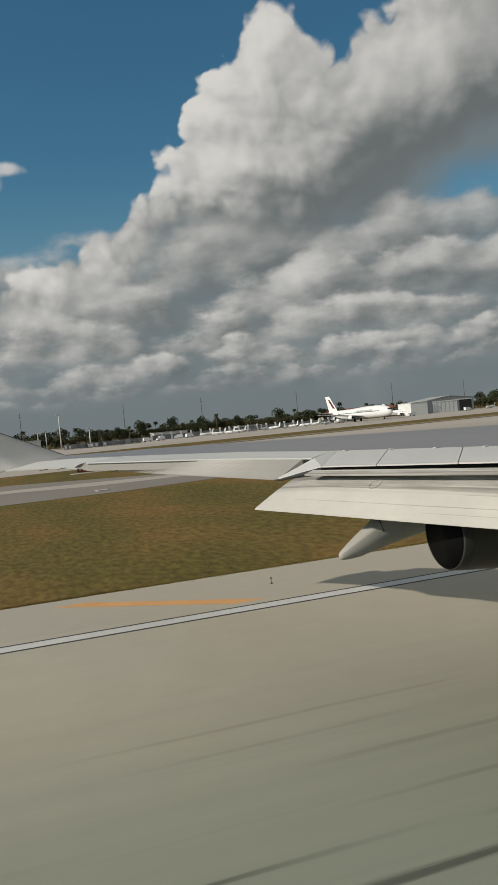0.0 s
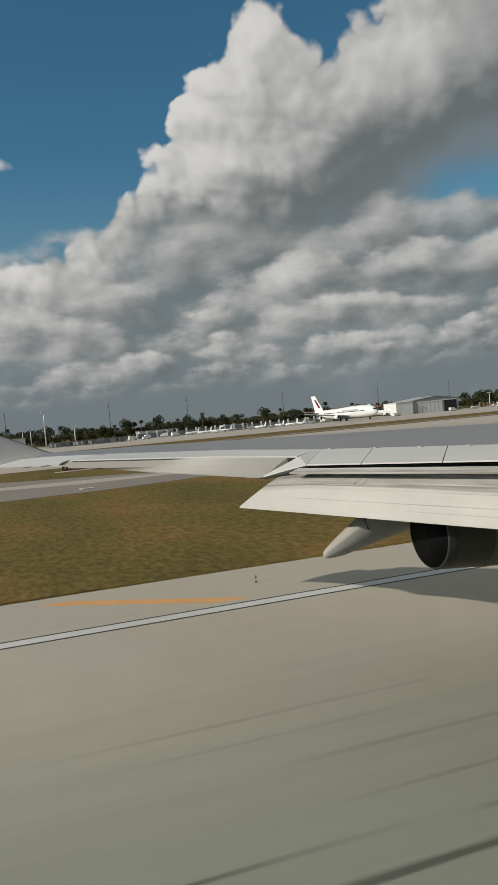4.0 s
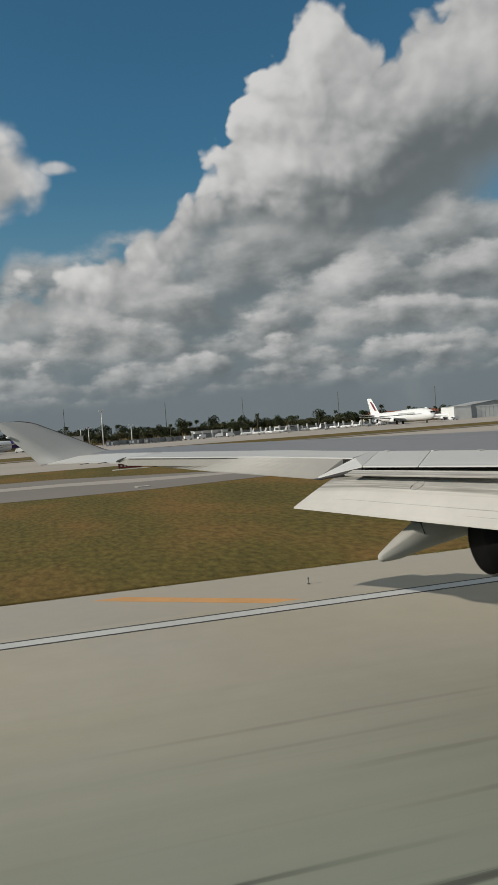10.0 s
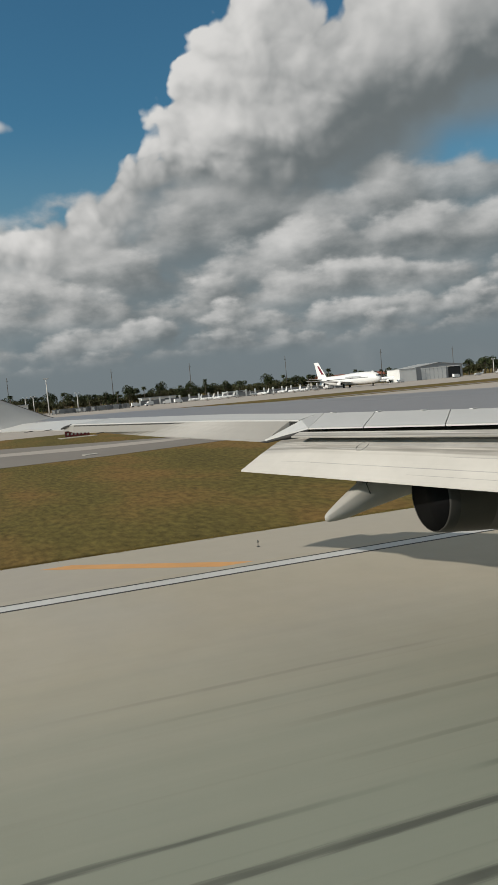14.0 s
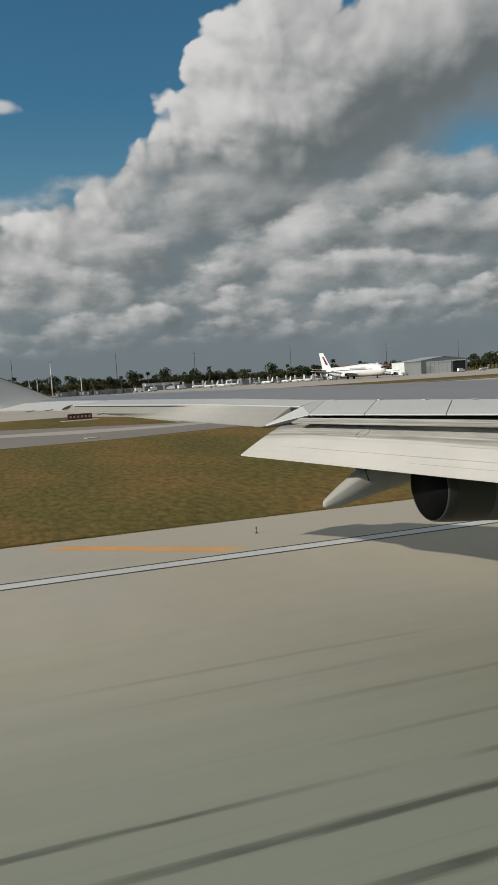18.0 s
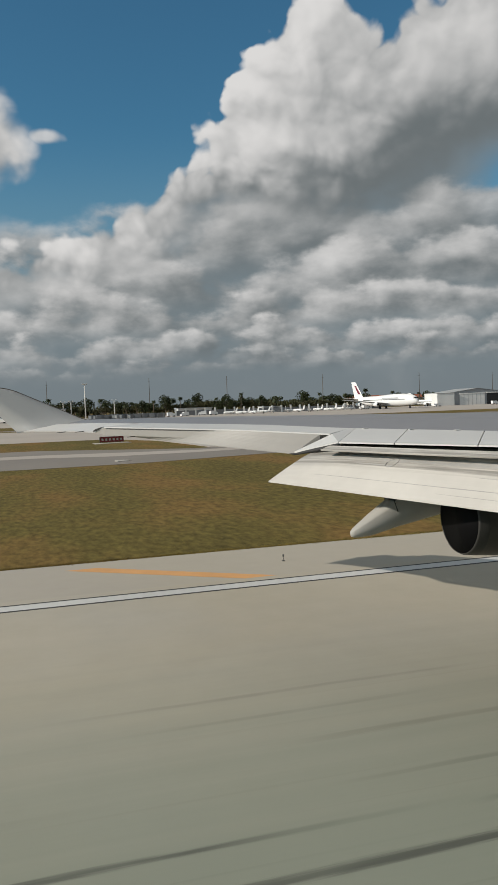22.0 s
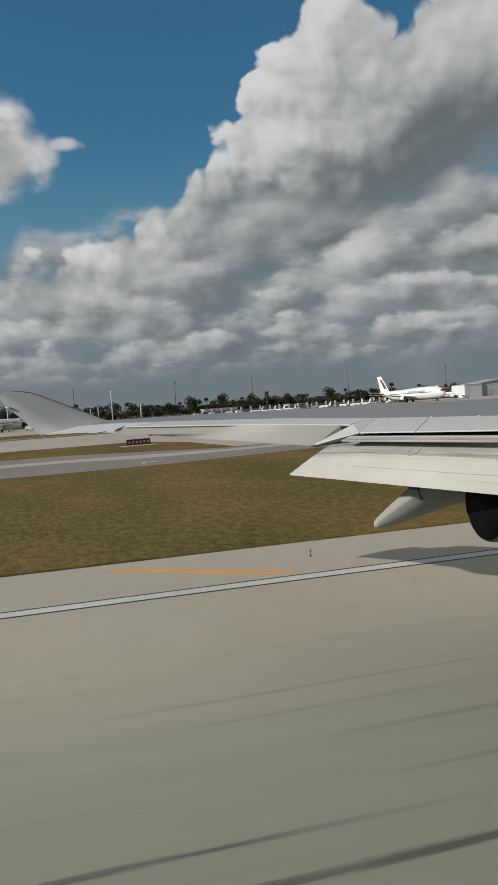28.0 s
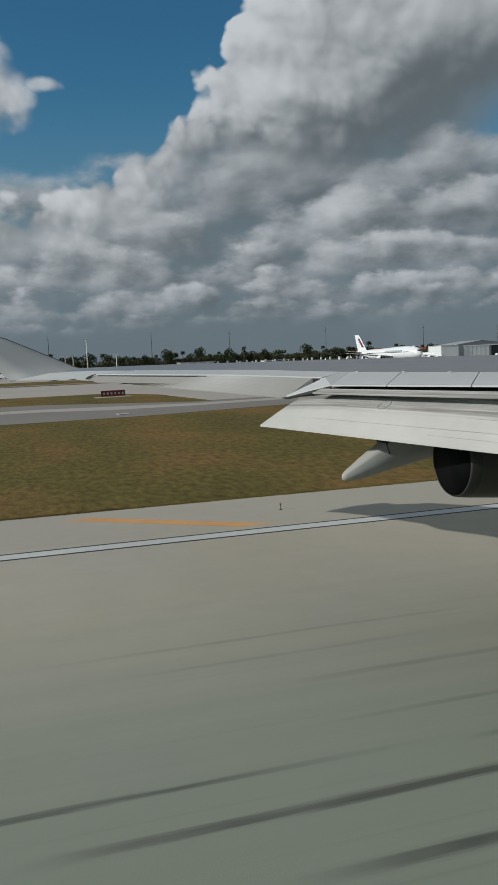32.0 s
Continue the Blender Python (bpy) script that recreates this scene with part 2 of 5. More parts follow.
# first x, last x, y, half width, darkness
TYRE_MARKS = ((-0.6, 40, 9.65, 0.14, 0.72), (2.6, 44, 8.25, 0.16, 0.76), (-9, 7.0, 10.75, 0.09, 0.7), (6.3, 18, 10.55, 0.10, 0.85), (4.5, 16, 11.85, 0.08, 0.55),
              (0, 11, 16.15, 0.10, 0.26), (1, 9, 15.0, 0.10, 0.15), (-22, 2, 12.4, 0.14, 0.22), (4, 30, 13.6, 0.13, 0.22), (-30, -4, 9.4, 0.18, 0.85), (14, 38, 18.3, 0.14, 0.25))


def runway_material():
    """Concrete, darker and greener towards the middle of the runway: the window pane's tint put into its colour."""
    m = material("runway_concrete", (0.420, 0.378, 0.298), 0.85, grain=(0.7, 0.09), stain=(0.06, 0.16), bump=0.002, bump_scale=30, second=(0.392, 0.364, 0.308))
    t = Val.tree = m.node_tree
    b = t.nodes["Principled BSDF"]
    old = b.inputs["Base Color"].links[0].from_socket
    co = t.nodes.new("ShaderNodeTexCoord")
    sep = t.nodes.new("ShaderNodeSeparateXYZ")
    t.links.new(co.outputs["Object"], sep.inputs[0])
    x, y = Val(sep.outputs[0]), Val(sep.outputs[1])
    streak = fbm(join(x * 0.02, y * 1.1, 0.0), 1.0, 5.0, 0.6)
    # darkening of the pane before the eye, painted into the concrete by y
    pane_tint = smooth(y + (streak - 0.5) * 6.0, 23.0, 7.0)
    c = blend(old, (0.212, 0.238, 0.190), pane_tint * 0.92)
    # rubber laid down by tyres: soft-edged streaks with a broken, drifting line
    wander = (fbm(join(x * 0.05, 0.0, 3.0), 1.0, 2.0) - 0.5) * 0.5
    broken = fbm(join(x * 0.35, y * 7.0, 1.0), 1.0, 5.0, 0.65)
    patch = fbm(join(x * 0.22, y * 0.8, 6.0), 1.0, 3.0, 0.55)
    for x0, x1, yc, w, dark in TYRE_MARKS:
        across = Val.op("ABSOLUTE", y - yc - wander) / w
        body = smooth(across + (broken - 0.5) * 2.2, 1.25, 0.2)
        length = smooth(x, x0, x0 + min(3.0, 0.35 * (x1 - x0))) * smooth(x, x1, x1 - min(6.0, 0.3 * (x1 - x0)))
        c = blend(c, (0.034, 0.036, 0.032), body * length * smooth(patch, 0.32, 0.58, 0.35, 1.0) * dark)
    faint = fbm(join(x * 0.03, y * 2.6, 8.0), 1.0, 3.0, 0.6)
    c = blend(c, (0.10, 0.10, 0.08), smooth(faint, 0.56, 0.80) * smooth(y, 19.0, 10.0) * 0.35)
    t.links.new(c, b.inputs["Base Color"])
    return m


M = {}
M["concrete"] = runway_material()
M["shoulder"] = material("shoulder_concrete", (0.41, 0.372, 0.305), 0.85, grain=(1.2, 0.05), stain=(0.06, 0.12), second=(0.37, 0.34, 0.295))
M["asphalt"] = material("taxiway_asphalt", (0.215, 0.192, 0.168), 0.9, grain=(1.0, 0.08), stain=(0.05, 0.2))
M["apron"] = material("apron_concrete", (0.40, 0.355, 0.31), 0.85, grain=(0.5, 0.06), stain=(0.02, 0.2))
M["grass"] = material("dry_grass", (0.129, 0.102, 0.030), 0.95, grain=(2.6, 1.0), stain=(0.12, 0.45), second=(0.162, 0.100, 0.034), spec=0.1, stretch=(1.0, 0.40, 1))
M["white_line"] = material("white_paint", (0.55, 0.55, 0.53), 0.7, grain=(3, 0.06), stain=(0.3, 0.12))
M["dark_line"] = material("dark_paint", (0.045, 0.042, 0.04), 0.8, grain=(3, 0.2), stain=(0.3, 0.2))
M["orange"] = material("faded_orange_paint", (0.62, 0.33, 0.13), 0.8, grain=(2, 0.1), stain=(0.4, 0.2))
M["yellow"] = material("yellow_paint", (0.50, 0.27, 0.035), 0.75, grain=(2, 0.1), stain=(0.4, 0.15))
M["rubber"] = material("tyre_rubber_marks", (0.075, 0.075, 0.068), 0.85, grain=(0.6, 0.5), stain=(0.25, 0.35), stretch=(0.12, 2.0, 1))
M["wing_grey"] = material("grey_wing_paint", (0.205, 0.205, 0.215), 0.42, grain=(3, 0.04), stain=(0.4, 0.10))
M["wing_white"] = material("white_wing_paint", (0.55, 0.545, 0.53), 0.45, grain=(5, 0.04), stain=(0.6, 0.08), stretch=(0.4, 1, 1))
M["flap_white"] = material("worn_flap_paint", (0.53, 0.505, 0.465), 0.5, grain=(4, 0.06), stain=(0.8, 0.12))
M["fairing"] = material("fairing_paint", (0.36, 0.345, 0.315), 0.6, grain=(4, 0.08), stain=(0.9, 0.15))


def streak_flap(m):
    """Sooty streaks that run along the span, thickest behind the slot."""
    t = Val.tree = m.node_tree
    b = t.nodes["Principled BSDF"]
    old = b.inputs["Base Color"].links[0].from_socket
    co = t.nodes.new("ShaderNodeTexCoord")
    sep = t.nodes.new("ShaderNodeSeparateXYZ")
    t.links.new(co.outputs["Object"], sep.inputs[0])
    x, y = Val(sep.outputs[0]), Val(sep.outputs[1])
    chord = x + y * 0.55
    n = fbm(join(y * 0.22, chord * 9.0, 2.0), 1.0, 5.0, 0.62)
    fine = fbm(join(y * 0.9, chord * 34.0, 5.0), 1.0, 3.0, 0.6)
    amount = smooth(n, 0.38, 0.60) * smooth(chord, 14.98, 15.16, 0.03, 0.80) + smooth(fine, 0.56, 0.75) * 0.10 * smooth(chord, 14.8, 15.3, 0.3, 1.0)
    c = blend(old, (0.17, 0.16, 0.145), Val.op("MINIMUM", amount, 0.85))
    t.links.new(c, b.inputs["Base Color"])


streak_flap(M["flap_white"])
M["aileron"] = material("aileron_paint", (0.285, 0.272, 0.252), 0.45, grain=(4, 0.04), stain=(0.5, 0.08))
M["winglet"] = material("winglet_paint", (0.40, 0.40, 0.395), 0.6, grain=(4, 0.03), stain=(0.5, 0.06))
# almost black: painted shade in gaps, and dark wing parts
M["cavity"] = material("gap_shade_and_dark_parts", (0.035, 0.034, 0.034), 0.7, grain=(6, 0.3), stain=(1, 0.3))
M["streak"] = material("grey_flap_streaks", (0.36, 0.35, 0.335), 0.5, grain=(3, 0.2), stain=(0.8, 0.3))
M["seam"] = material("seam_dark", (0.05, 0.05, 0.05), 0.8)
# black that stands for the shade inside engine openings
M["nozzle"] = material("engine_mouth_shade_black", (0.004, 0.004, 0.0045), 0.7, metal=0.0, grain=(5, 0.2), stain=(1, 0.3), spec=0.1)
M["nacelle"] = material("nacelle_metal", (0.11, 0.10, 0.09), 0.5, metal=0.3, grain=(5, 0.1), stain=(1, 0.2))
M["lip"] = material("worn_nozzle_lip", (0.045, 0.043, 0.04), 0.5, metal=0.3, grain=(5, 0.15), stain=(1, 0.3))
M["sleeve"] = material("heat_stained_metal", (0.060, 0.054, 0.046), 0.5, metal=0.3, grain=(5, 0.15), stain=(1.5, 0.35), stretch=(0.4, 1, 1))
M["white"] = material("white_paint_gloss", (0.78, 0.78, 0.77), 0.35, grain=(2, 0.03), stain=(0.2, 0.05))


# ------------------------------------------------ building helpers
def mesh_of(name, verts, faces, mat, smooth_faces=False):
    me = bpy.data.meshes.new(name)
    me.from_pydata([tuple(v) for v in verts], [], faces)
    me.materials.append(mat)
    bm = bmesh.new()
    bm.from_mesh(me)
    bmesh.ops.recalc_face_normals(bm, faces=bm.faces)
    bm.to_mesh(me)
    bm.free()
    if smooth_faces:
        me.polygons.foreach_set("use_smooth", [True] * len(me.polygons))
    return me


def part(name, me, parent=None, label="", at=None):
    ob = new(name, me)
    if parent is not None:
        ob.parent = parent
    if at is not None:
        ob.matrix_basis = at
    if label:
        ob["label"] = label
    return ob


def thing(name, label, category, group="", kind="", at=None):
    ob = new(name)
    ob.empty_display_size = 0.5
    if at is not None:
        ob.matrix_basis = at
    return tagged(ob, label, category, group, kind)


def loft_data(sections, closed=True, caps=True):
    n = len(sections[0])
    verts = [p for s in sections for p in s]
    faces = []
    for i in range(len(sections) - 1):
        for j in range(n if closed else n - 1):
            a, b = i * n + j, i * n + (j + 1) % n
            faces.append((a, b, b + n, a + n))
    if caps and closed:
        faces.append(tuple(range(n)))
        faces.append(tuple(range(len(verts) - n, len(verts))))
    return verts, faces


def loft(name, sections, mat, closed=True, caps=True, smooth_faces=False):
    return mesh_of(name, *loft_data(sections, closed, caps), mat, smooth_faces)


def box_data(x0, x1, y0, y1, z0, z1):
    v = [(x, y, z) for z in (z0, z1) for y in (y0, y1) for x in (x0, x1)]
    f = [(0, 2, 3, 1), (4, 5, 7, 6), (0, 1, 5, 4), (2, 6, 7, 3), (0, 4, 6, 2), (1, 3, 7, 5)]
    return v, f


def merge(datas):
    verts, faces = [], []
    for v, f in datas:
        o = len(verts)
        verts += list(v)
        faces += [tuple(i + o for i in q) for q in f]
    return verts, faces


def box(name, mat, *b):
    return mesh_of(name, *box_data(*b), mat)


def tube_data(path, radii, n=10, caps=True):
    """A round tube through points along x, y or z."""
    secs = []
    for i, p in enumerate(path):
        a = Vector(path[max(i - 1, 0)])
        b = Vector(path[min(i + 1, len(path) - 1)])
        d = (b - a).normalized()
        s = d.cross(Vector((0, 0, 1)) if abs(d.z) < 0.9 else Vector((1, 0, 0))).normalized()
        r = s.cross(d)
        secs.append([Vector(p) + (s * math.cos(k * math.tau / n) + r * math.sin(k * math.tau / n)) * radii[i] for k in range(n)])
    return loft_data(secs, True, caps)


def tube(name, mat, path, radii, n=10, smooth_faces=True, caps=True):
    return mesh_of(name, *tube_data(path, radii, n, caps), mat, smooth_faces)


def slab(name, outline, top, depth, mat):
    """A flat plate from a plan outline."""
    n = len(outline)
    v = [(x, y, top - depth) for x, y in outline] + [(x, y, top) for x, y in outline]
    f = [tuple(range(n - 1, -1, -1)), tuple(range(n, 2 * n))] + [(i, (i + 1) % n, n + (i + 1) % n, n + i) for i in range(n)]
    return mesh_of(name, v, f, mat)


# ------------------------------------------------ ground
def rect(x0, x1, y0, y1):
    return [(x0, y0), (x1, y0), (x1, y1), (x0, y1)]


FAR = 4500
ground = tagged(part("ground", slab("ground", rect(-FAR, FAR, -FAR, FAR), -0.05, 2.0, M["grass"])), "wide flat dry green-brown grass field of an airport", "ground", kind="structure")
runway = tagged(part("runway", slab("runway", rect(-900, 1500, -34.5, 27.2), 0.0, 0.3, M["concrete"])), "wide pale concrete runway with faint tyre marks", "runway", kind="structure")
shoulder = tagged(part("runway_shoulder", slab("runway_shoulder", rect(-900, 1500, 27.2, 32.8), -0.012, 0.3, M["shoulder"])), "pale concrete runway shoulder beside the grass", "pavement", kind="structure")
edge_line = tagged(thing("runway_edge_line", "white painted runway edge line with dark borders", "road marking", kind="structure"))
part("white_stripe", box("white_stripe", M["white_line"], -900, 1500, 25.90, 26.54, 0.001, 0.005), edge_line)
part("dark_border", box("dark_border", M["dark_line"], -900, 1500, 25.76, 25.90, 0.001, 0.005), edge_line)
part("dark_border", box("dark_border", M["dark_line"], -900, 1500, 26.54, 26.68, 0.001, 0.005), edge_line)
taxiway = tagged(part("taxiway", slab("taxiway", [(-900, 86), (2, 89.6), (14, 90.6), (30, 95.5), (60, 103), (1500, 130), (1500, 150), (60, 126), (26, 116), (3, 131), (-900, 134)], -0.02, 0.3, M["asphalt"])), "dark grey asphalt taxiway beyond the grass", "taxiway", kind="structure")
taxi_lane = tagged(part("pale_taxi_lane", slab("pale_taxi_lane", [(-900, 112), (3, 110), (12.6, 106), (24, 106), (70, 116), (1500, 138), (1500, 141), (70, 121), (25, 111.5), (3, 117), (-900, 119)], -0.01, 0.2, M["apron"])), "pale concrete lane along the taxiway", "taxiway", kind="structure")
cross = tagged(part("taxiway_2", slab("taxiway_2", [(28.6, 118), (1500, 150), (1500, 262), (-1200, 262), (-1200, 169), (19, 168), (26, 150)], -0.022, 0.3, M["apron"])), "broad pale concrete taxiway crossing", "taxiway", kind="structure")
far_lane = tagged(part("far_lane", slab("far_lane", rect(-1500, 2200, 272, 284), -0.02, 0.3, M["asphalt"])), "thin grey service lane across the dry grass", "road", kind="structure")
apron = tagged(part("apron", slab("apron", [(-1500, 345), (2200, 345), (2200, 620), (-1500, 620)], -0.02, 0.3, M["apron"])), "broad pale concrete apron for parked aircraft", "apron", kind="structure")


# ------------------------------------------------ the aircraft's own wing
def lerp(y, *pairs):
    return float(np.interp(y, [p[0] for p in pairs], [p[1] for p in pairs]))


def te_x(y): return 0.6 + 0.52 * (28 - y)
def te_z(y): return lerp(y, (17.1, 5.15), (20.6, 5.36), (24.6, 5.66), (28, 5.62))
def hinge(y): return Vector((17.69 - 0.64 * y, y, lerp(y, (16.7, 5.58), (19, 5.69), (23.5, 5.80), (28, 5.85))))
def spoiler_te(y): return Vector((15.43 - 0.55 * y, y, lerp(y, (0, 5.24), (11.9, 5.40), (15.76, 5.44), (17, 5.45))))
def paint_edge(y): return Vector((17.8 - 0.57 * y, y, lerp(y, (0, 5.35), (13.5, 5.57), (17.8, 5.67), (20, 5.77), (25.6, 5.88), (28, 5.90))))
def crown(y): return Vector((12.3 + (16.5 - y) * 0.82, y, lerp(y, (0, 5.7), (13, 5.86), (16.5, 5.90), (25.5, 5.99), (28, 5.95))))
def nose(y): return Vector((4.2 + (28 - y) * 0.9, y, lerp(y, (0, 5.1), (16, 5.5), (28, 5.78))))


def depth_at(y): return lerp(y, (0, 1.5), (16, 0.75), (28, 0.22))


plane = thing("airliner_wing", "white and grey airliner with lowered wing flaps, standing on the runway", "airliner")

secs = []
for y in np.linspace(-0.4, 28, 24):
    b, c, n, d = paint_edge(y), crown(y), nose(y), depth_at(y)
    mid = b.lerp(c, 0.5) + Vector((0, 0, 0.06))
    front = c.lerp(n, 0.6) + Vector((0, 0, 0.10 * d + 0.04))
    secs.append([b, mid, c, front, n, n.lerp(c, 0.25) - Vector((0, 0, d * 0.45)), c - Vector((0, 0, d)), b - Vector((0, 0, d * 0.45 + 0.05))])
part("wing_box", loft("wing_box", secs, M["wing_grey"], smooth_faces=False), plane, "grey-painted upper wing skin")


def strip(name, y0, y1, fa, fb, mat, thick=0.05, shear=0.0, steps=6, lift=0.0):
    s = []
    for k in range(steps + 1):
        y = y0 + (y1 - y0) * k / steps
        a, b = fa(y), fb(y + shear)
        up = Vector((0, 0, lift))
        s.append([a + up, b + up, b + up - Vector((0, 0, thick)), a + up - Vector((0, 0, thick * 0.6))])
    return loft(name, s, mat)


# white strip ahead of the aileron, and the tip piece
part("fixed_trailing_panel", strip("fixed_trailing_panel", 16.75, 23.7, hinge, lambda y: paint_edge(y + 0.75), M["wing_white"], 0.05), plane, "white fixed panel")
# aileron
secs = []
for k in range(25):
    f = k / 24
    yh, yt = 16.95 + (23.55 - 16.95) * f, 17.15 + (24.5 - 17.15) * f
    h = hinge(yh) + Vector((-0.03, 0, -0.025))
    te = Vector((te_x(yt), yt, te_z(yt)))
    secs.append([h, h.lerp(te, 0.3) + Vector((0, 0, 0.008)), h.lerp(te, 0.65) + Vector((0, 0, 0.006)), te, te - Vector((0, 0, 0.025)), h - Vector((0, 0, 0.22))])
part("aileron", loft("aileron", secs, M["aileron"]), plane, "pale beige aileron, slightly drooped")

# spoiler panels, each with an open seam
cuts = [3.1, 4.73, 6.36, 7.98, 9.61, 11.24, 12.87, 14.5, 15.76]
for a, b in zip(cuts, cuts[1:]):
    part("spoiler", strip("spoiler", a + 0.01, b - 0.01, spoiler_te, paint_edge, M["wing_white"], 0.05, shear=1.6, steps=2), plane, "white spoiler panel, closed")
ailc, notch, gapc = Vector((7.02, 16.72, 5.58)), Vector((6.20, 17.02, 5.20)), spoiler_te(15.76)
pts = [gapc, paint_edge(17.36), paint_edge(17.5), ailc, notch]
part("end_panel", mesh_of("end_panel", [p for p in pts] + [p - Vector((0, 0, 0.05)) for p in pts],
     [(0, 1, 3), (1, 2, 3), (0, 3, 4), (8, 6, 5), (8, 7, 6), (9, 8, 5)] + [(i, (i + 1) % 5, 5 + (i + 1) % 5, 5 + i) for i in range(5)], M["wing_white"]), plane, "white wedge-shaped end panel")

# well behind the spoilers, the shade of its gap painted in as black
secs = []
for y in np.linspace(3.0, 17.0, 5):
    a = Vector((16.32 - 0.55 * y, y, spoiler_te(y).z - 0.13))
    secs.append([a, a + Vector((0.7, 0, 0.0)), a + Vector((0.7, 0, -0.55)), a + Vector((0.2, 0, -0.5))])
part("flap_well", loft("flap_well", secs, M["cavity"]), plane, "flap well painted almost black as shade")


# vane and main flap
def vane_top(y): return Vector((15.31 - 0.55 * y, y, lerp(y, (0, 5.08), (11.8, 5.295), (15.94, 5.37))))
def vane_low(y): return Vector((15.09 - 0.55 * y, y, lerp(y, (0, 5.0), (11.8, 5.205), (15.94, 5.29))))


secs = []
for y in np.linspace(3.2, 15.85, 8):
    a, b = vane_top(y), vane_low(y)
    secs.append([a + Vector((0.12, 0, -0.02)), a, b, b + Vector((0.02, 0, -0.03)), a + Vector((0.10, 0, -0.12))])
part("flap_vane", loft("flap_vane", secs, M["flap_white"]), plane, "white slotted flap vane")


def flap_le(y): return Vector((15.82 - 0.55 * y, y, lerp(y, (0, 4.99), (12.2, 5.19), (16.6, 5.27))))
def flap_te(y): return Vector((14.5 - 0.55 * y, y, lerp(y, (0, 3.72), (11.2, 4.29), (16.5, 4.61))))


def flap_at(y, f, up=0.0):
    a, b = flap_le(y), flap_te(y)
    swell = 0.16 - 0.09 * max(0.0, (y - 15.4) / 1.15)
    return a.lerp(b, f) + Vector((0, 0, swell * math.sin(math.pi * min(1.0, f ** 0.7)) + up))


secs = []
for k in range(13):
    y = 3.0 + 13.55 * k / 12
    a, b = flap_le(y), flap_te(y)
    row = [flap_at(y, f) for f in (0.0, 0.06, 0.12, 0.2, 0.3, 0.42, 0.55, 0.7, 0.85, 1.0)]
    row += [b - Vector((0, 0, 0.03)), a.lerp(b, 0.5) - Vector((0.0, 0, 0.16)), a + Vector((0.08, 0, -0.22)), a + Vector((0.12, 0, -0.08))]
    secs.append(row)
flap = part("flap", loft("flap", secs, M["flap_white"], smooth_faces=False), plane, "lowered white trailing-edge flap with grey streaks")


def flap_band(name, y0, y1, f0, f1, mat, seed, label, wob=0.25):
    """A thin stained or riveted line along the flap."""
    rnd = random.Random(seed)
    n, secs = 40, []
    for i in range(n + 1):
        y = y0 + (y1 - y0) * i / n
        w = (f1 - f0) * (1 - wob + 2 * wob * rnd.random()) / 2 * min(1.0, 8 * i / n + 0.1, 8 * (1 - i / n) + 0.1)
        m = (f0 + f1) / 2 + (f1 - f0) * wob * rnd.uniform(-0.3, 0.3)
        secs.append([flap_at(y, m - w, 0.004), flap_at(y, m + w, 0.004), flap_at(y, m + w, 0.001), flap_at(y, m - w, 0.001)])
    return part(name, loft(name, secs, mat), flap, label)


flap_band("stain", 3.2, 16.35, 0.17, 0.235, M["streak"], 1, "grey stain line along the flap")
flap_band("stain", 3.2, 16.2, 0.325, 0.36, M["streak"], 2, "grey stain line along the flap")
flap_band("stain", 6.0, 15.9, 0.385, 0.43, M["streak"], 3, "grey stain line along the flap")
flap_band("stain", 14.3, 15.1, 0.505, 0.52, M["streak"], 4, "grey stain line along the flap")
flap_band("seam", 3.2, 16.1, 0.78, 0.788, M["streak"], 5, "panel seam")
flap_band("seam", 3.2, 13.0, 0.88, 0.886, M["streak"], 6, "panel seam")
flap_band("seam", 10.2, 12.6, 0.60, 0.606, M["streak"], 7, "panel seam")
ringy = [flap_at(14.35 + 0.10 * math.cos(k * math.tau / 14), 0.46 + 0.09 * math.sin(k * math.tau / 14), 0.006) for k in range(15)]
part("scuff_mark", tube("scuff_mark", M["streak"], ringy, [0.007] * 15, 4), flap, "curled scuff mark")

low = [notch + Vector((-0.10, 0.06, -0.05)), notch + Vector((0.02, -0.03, -0.055)), notch.lerp(gapc, 0.5) - Vector((0, 0, 0.07)), gapc - Vector((0, 0, 0.075))]
part("edge_seal", tube("edge_seal", M["cavity"], low, [0.008, 0.028, 0.045, 0.05], 8), plane, "dark seal under the end panel")
# added block: keeps sun from leaking through the gap into the wing's shadow
part("closing_rib", box("closing_rib", M["cavity"], 7.3, 8.4, 16.2, 16.9, 5.08, 5.34), plane, "added dark block that stops light through the flap gap")

# flap track fairing: a canoe under the flap, round-bellied with a flat top
secs = []
for x, zc, ry, rz in ((6.485, 3.62, 0.015, 0.02), (6.50, 3.622, 0.05, 0.055), (6.56, 3.635, 0.09, 0.095), (6.72, 3.69, 0.135, 0.15), (6.95, 3.78, 0.19, 0.22), (7.5, 4.02, 0.27, 0.33), (8.4, 4.32, 0.34, 0.46), (9.6, 4.62, 0.38, 0.5), (11.2, 4.9, 0.3, 0.42), (12.6, 5.05, 0.08, 0.2)):
    under = [(math.cos(a), math.sin(a)) for a in [math.pi + k * math.pi / 12 for k in range(13)]]
    secs.append([Vector((x, 14.62 + ry * cy, zc + rz * cz)) for cy, cz in [(-0.82, 0.9), (-0.97, 0.62)] + under + [(0.97, 0.62), (0.82, 0.9)]])
fairing = part("flap_track_fairing", loft("flap_track_fairing", secs, M["fairing"], smooth_faces=True), plane, "grey-white canoe-shaped flap track fairing with a round tip")
part("seam", tube("seam", M["seam"], [(7.42, 14.34, 4.05), (7.36, 14.4, 4.29), (7.36, 14.84, 4.29)], [0.012, 0.012, 0.012], 5), fairing, "dark joint round the fairing tail")

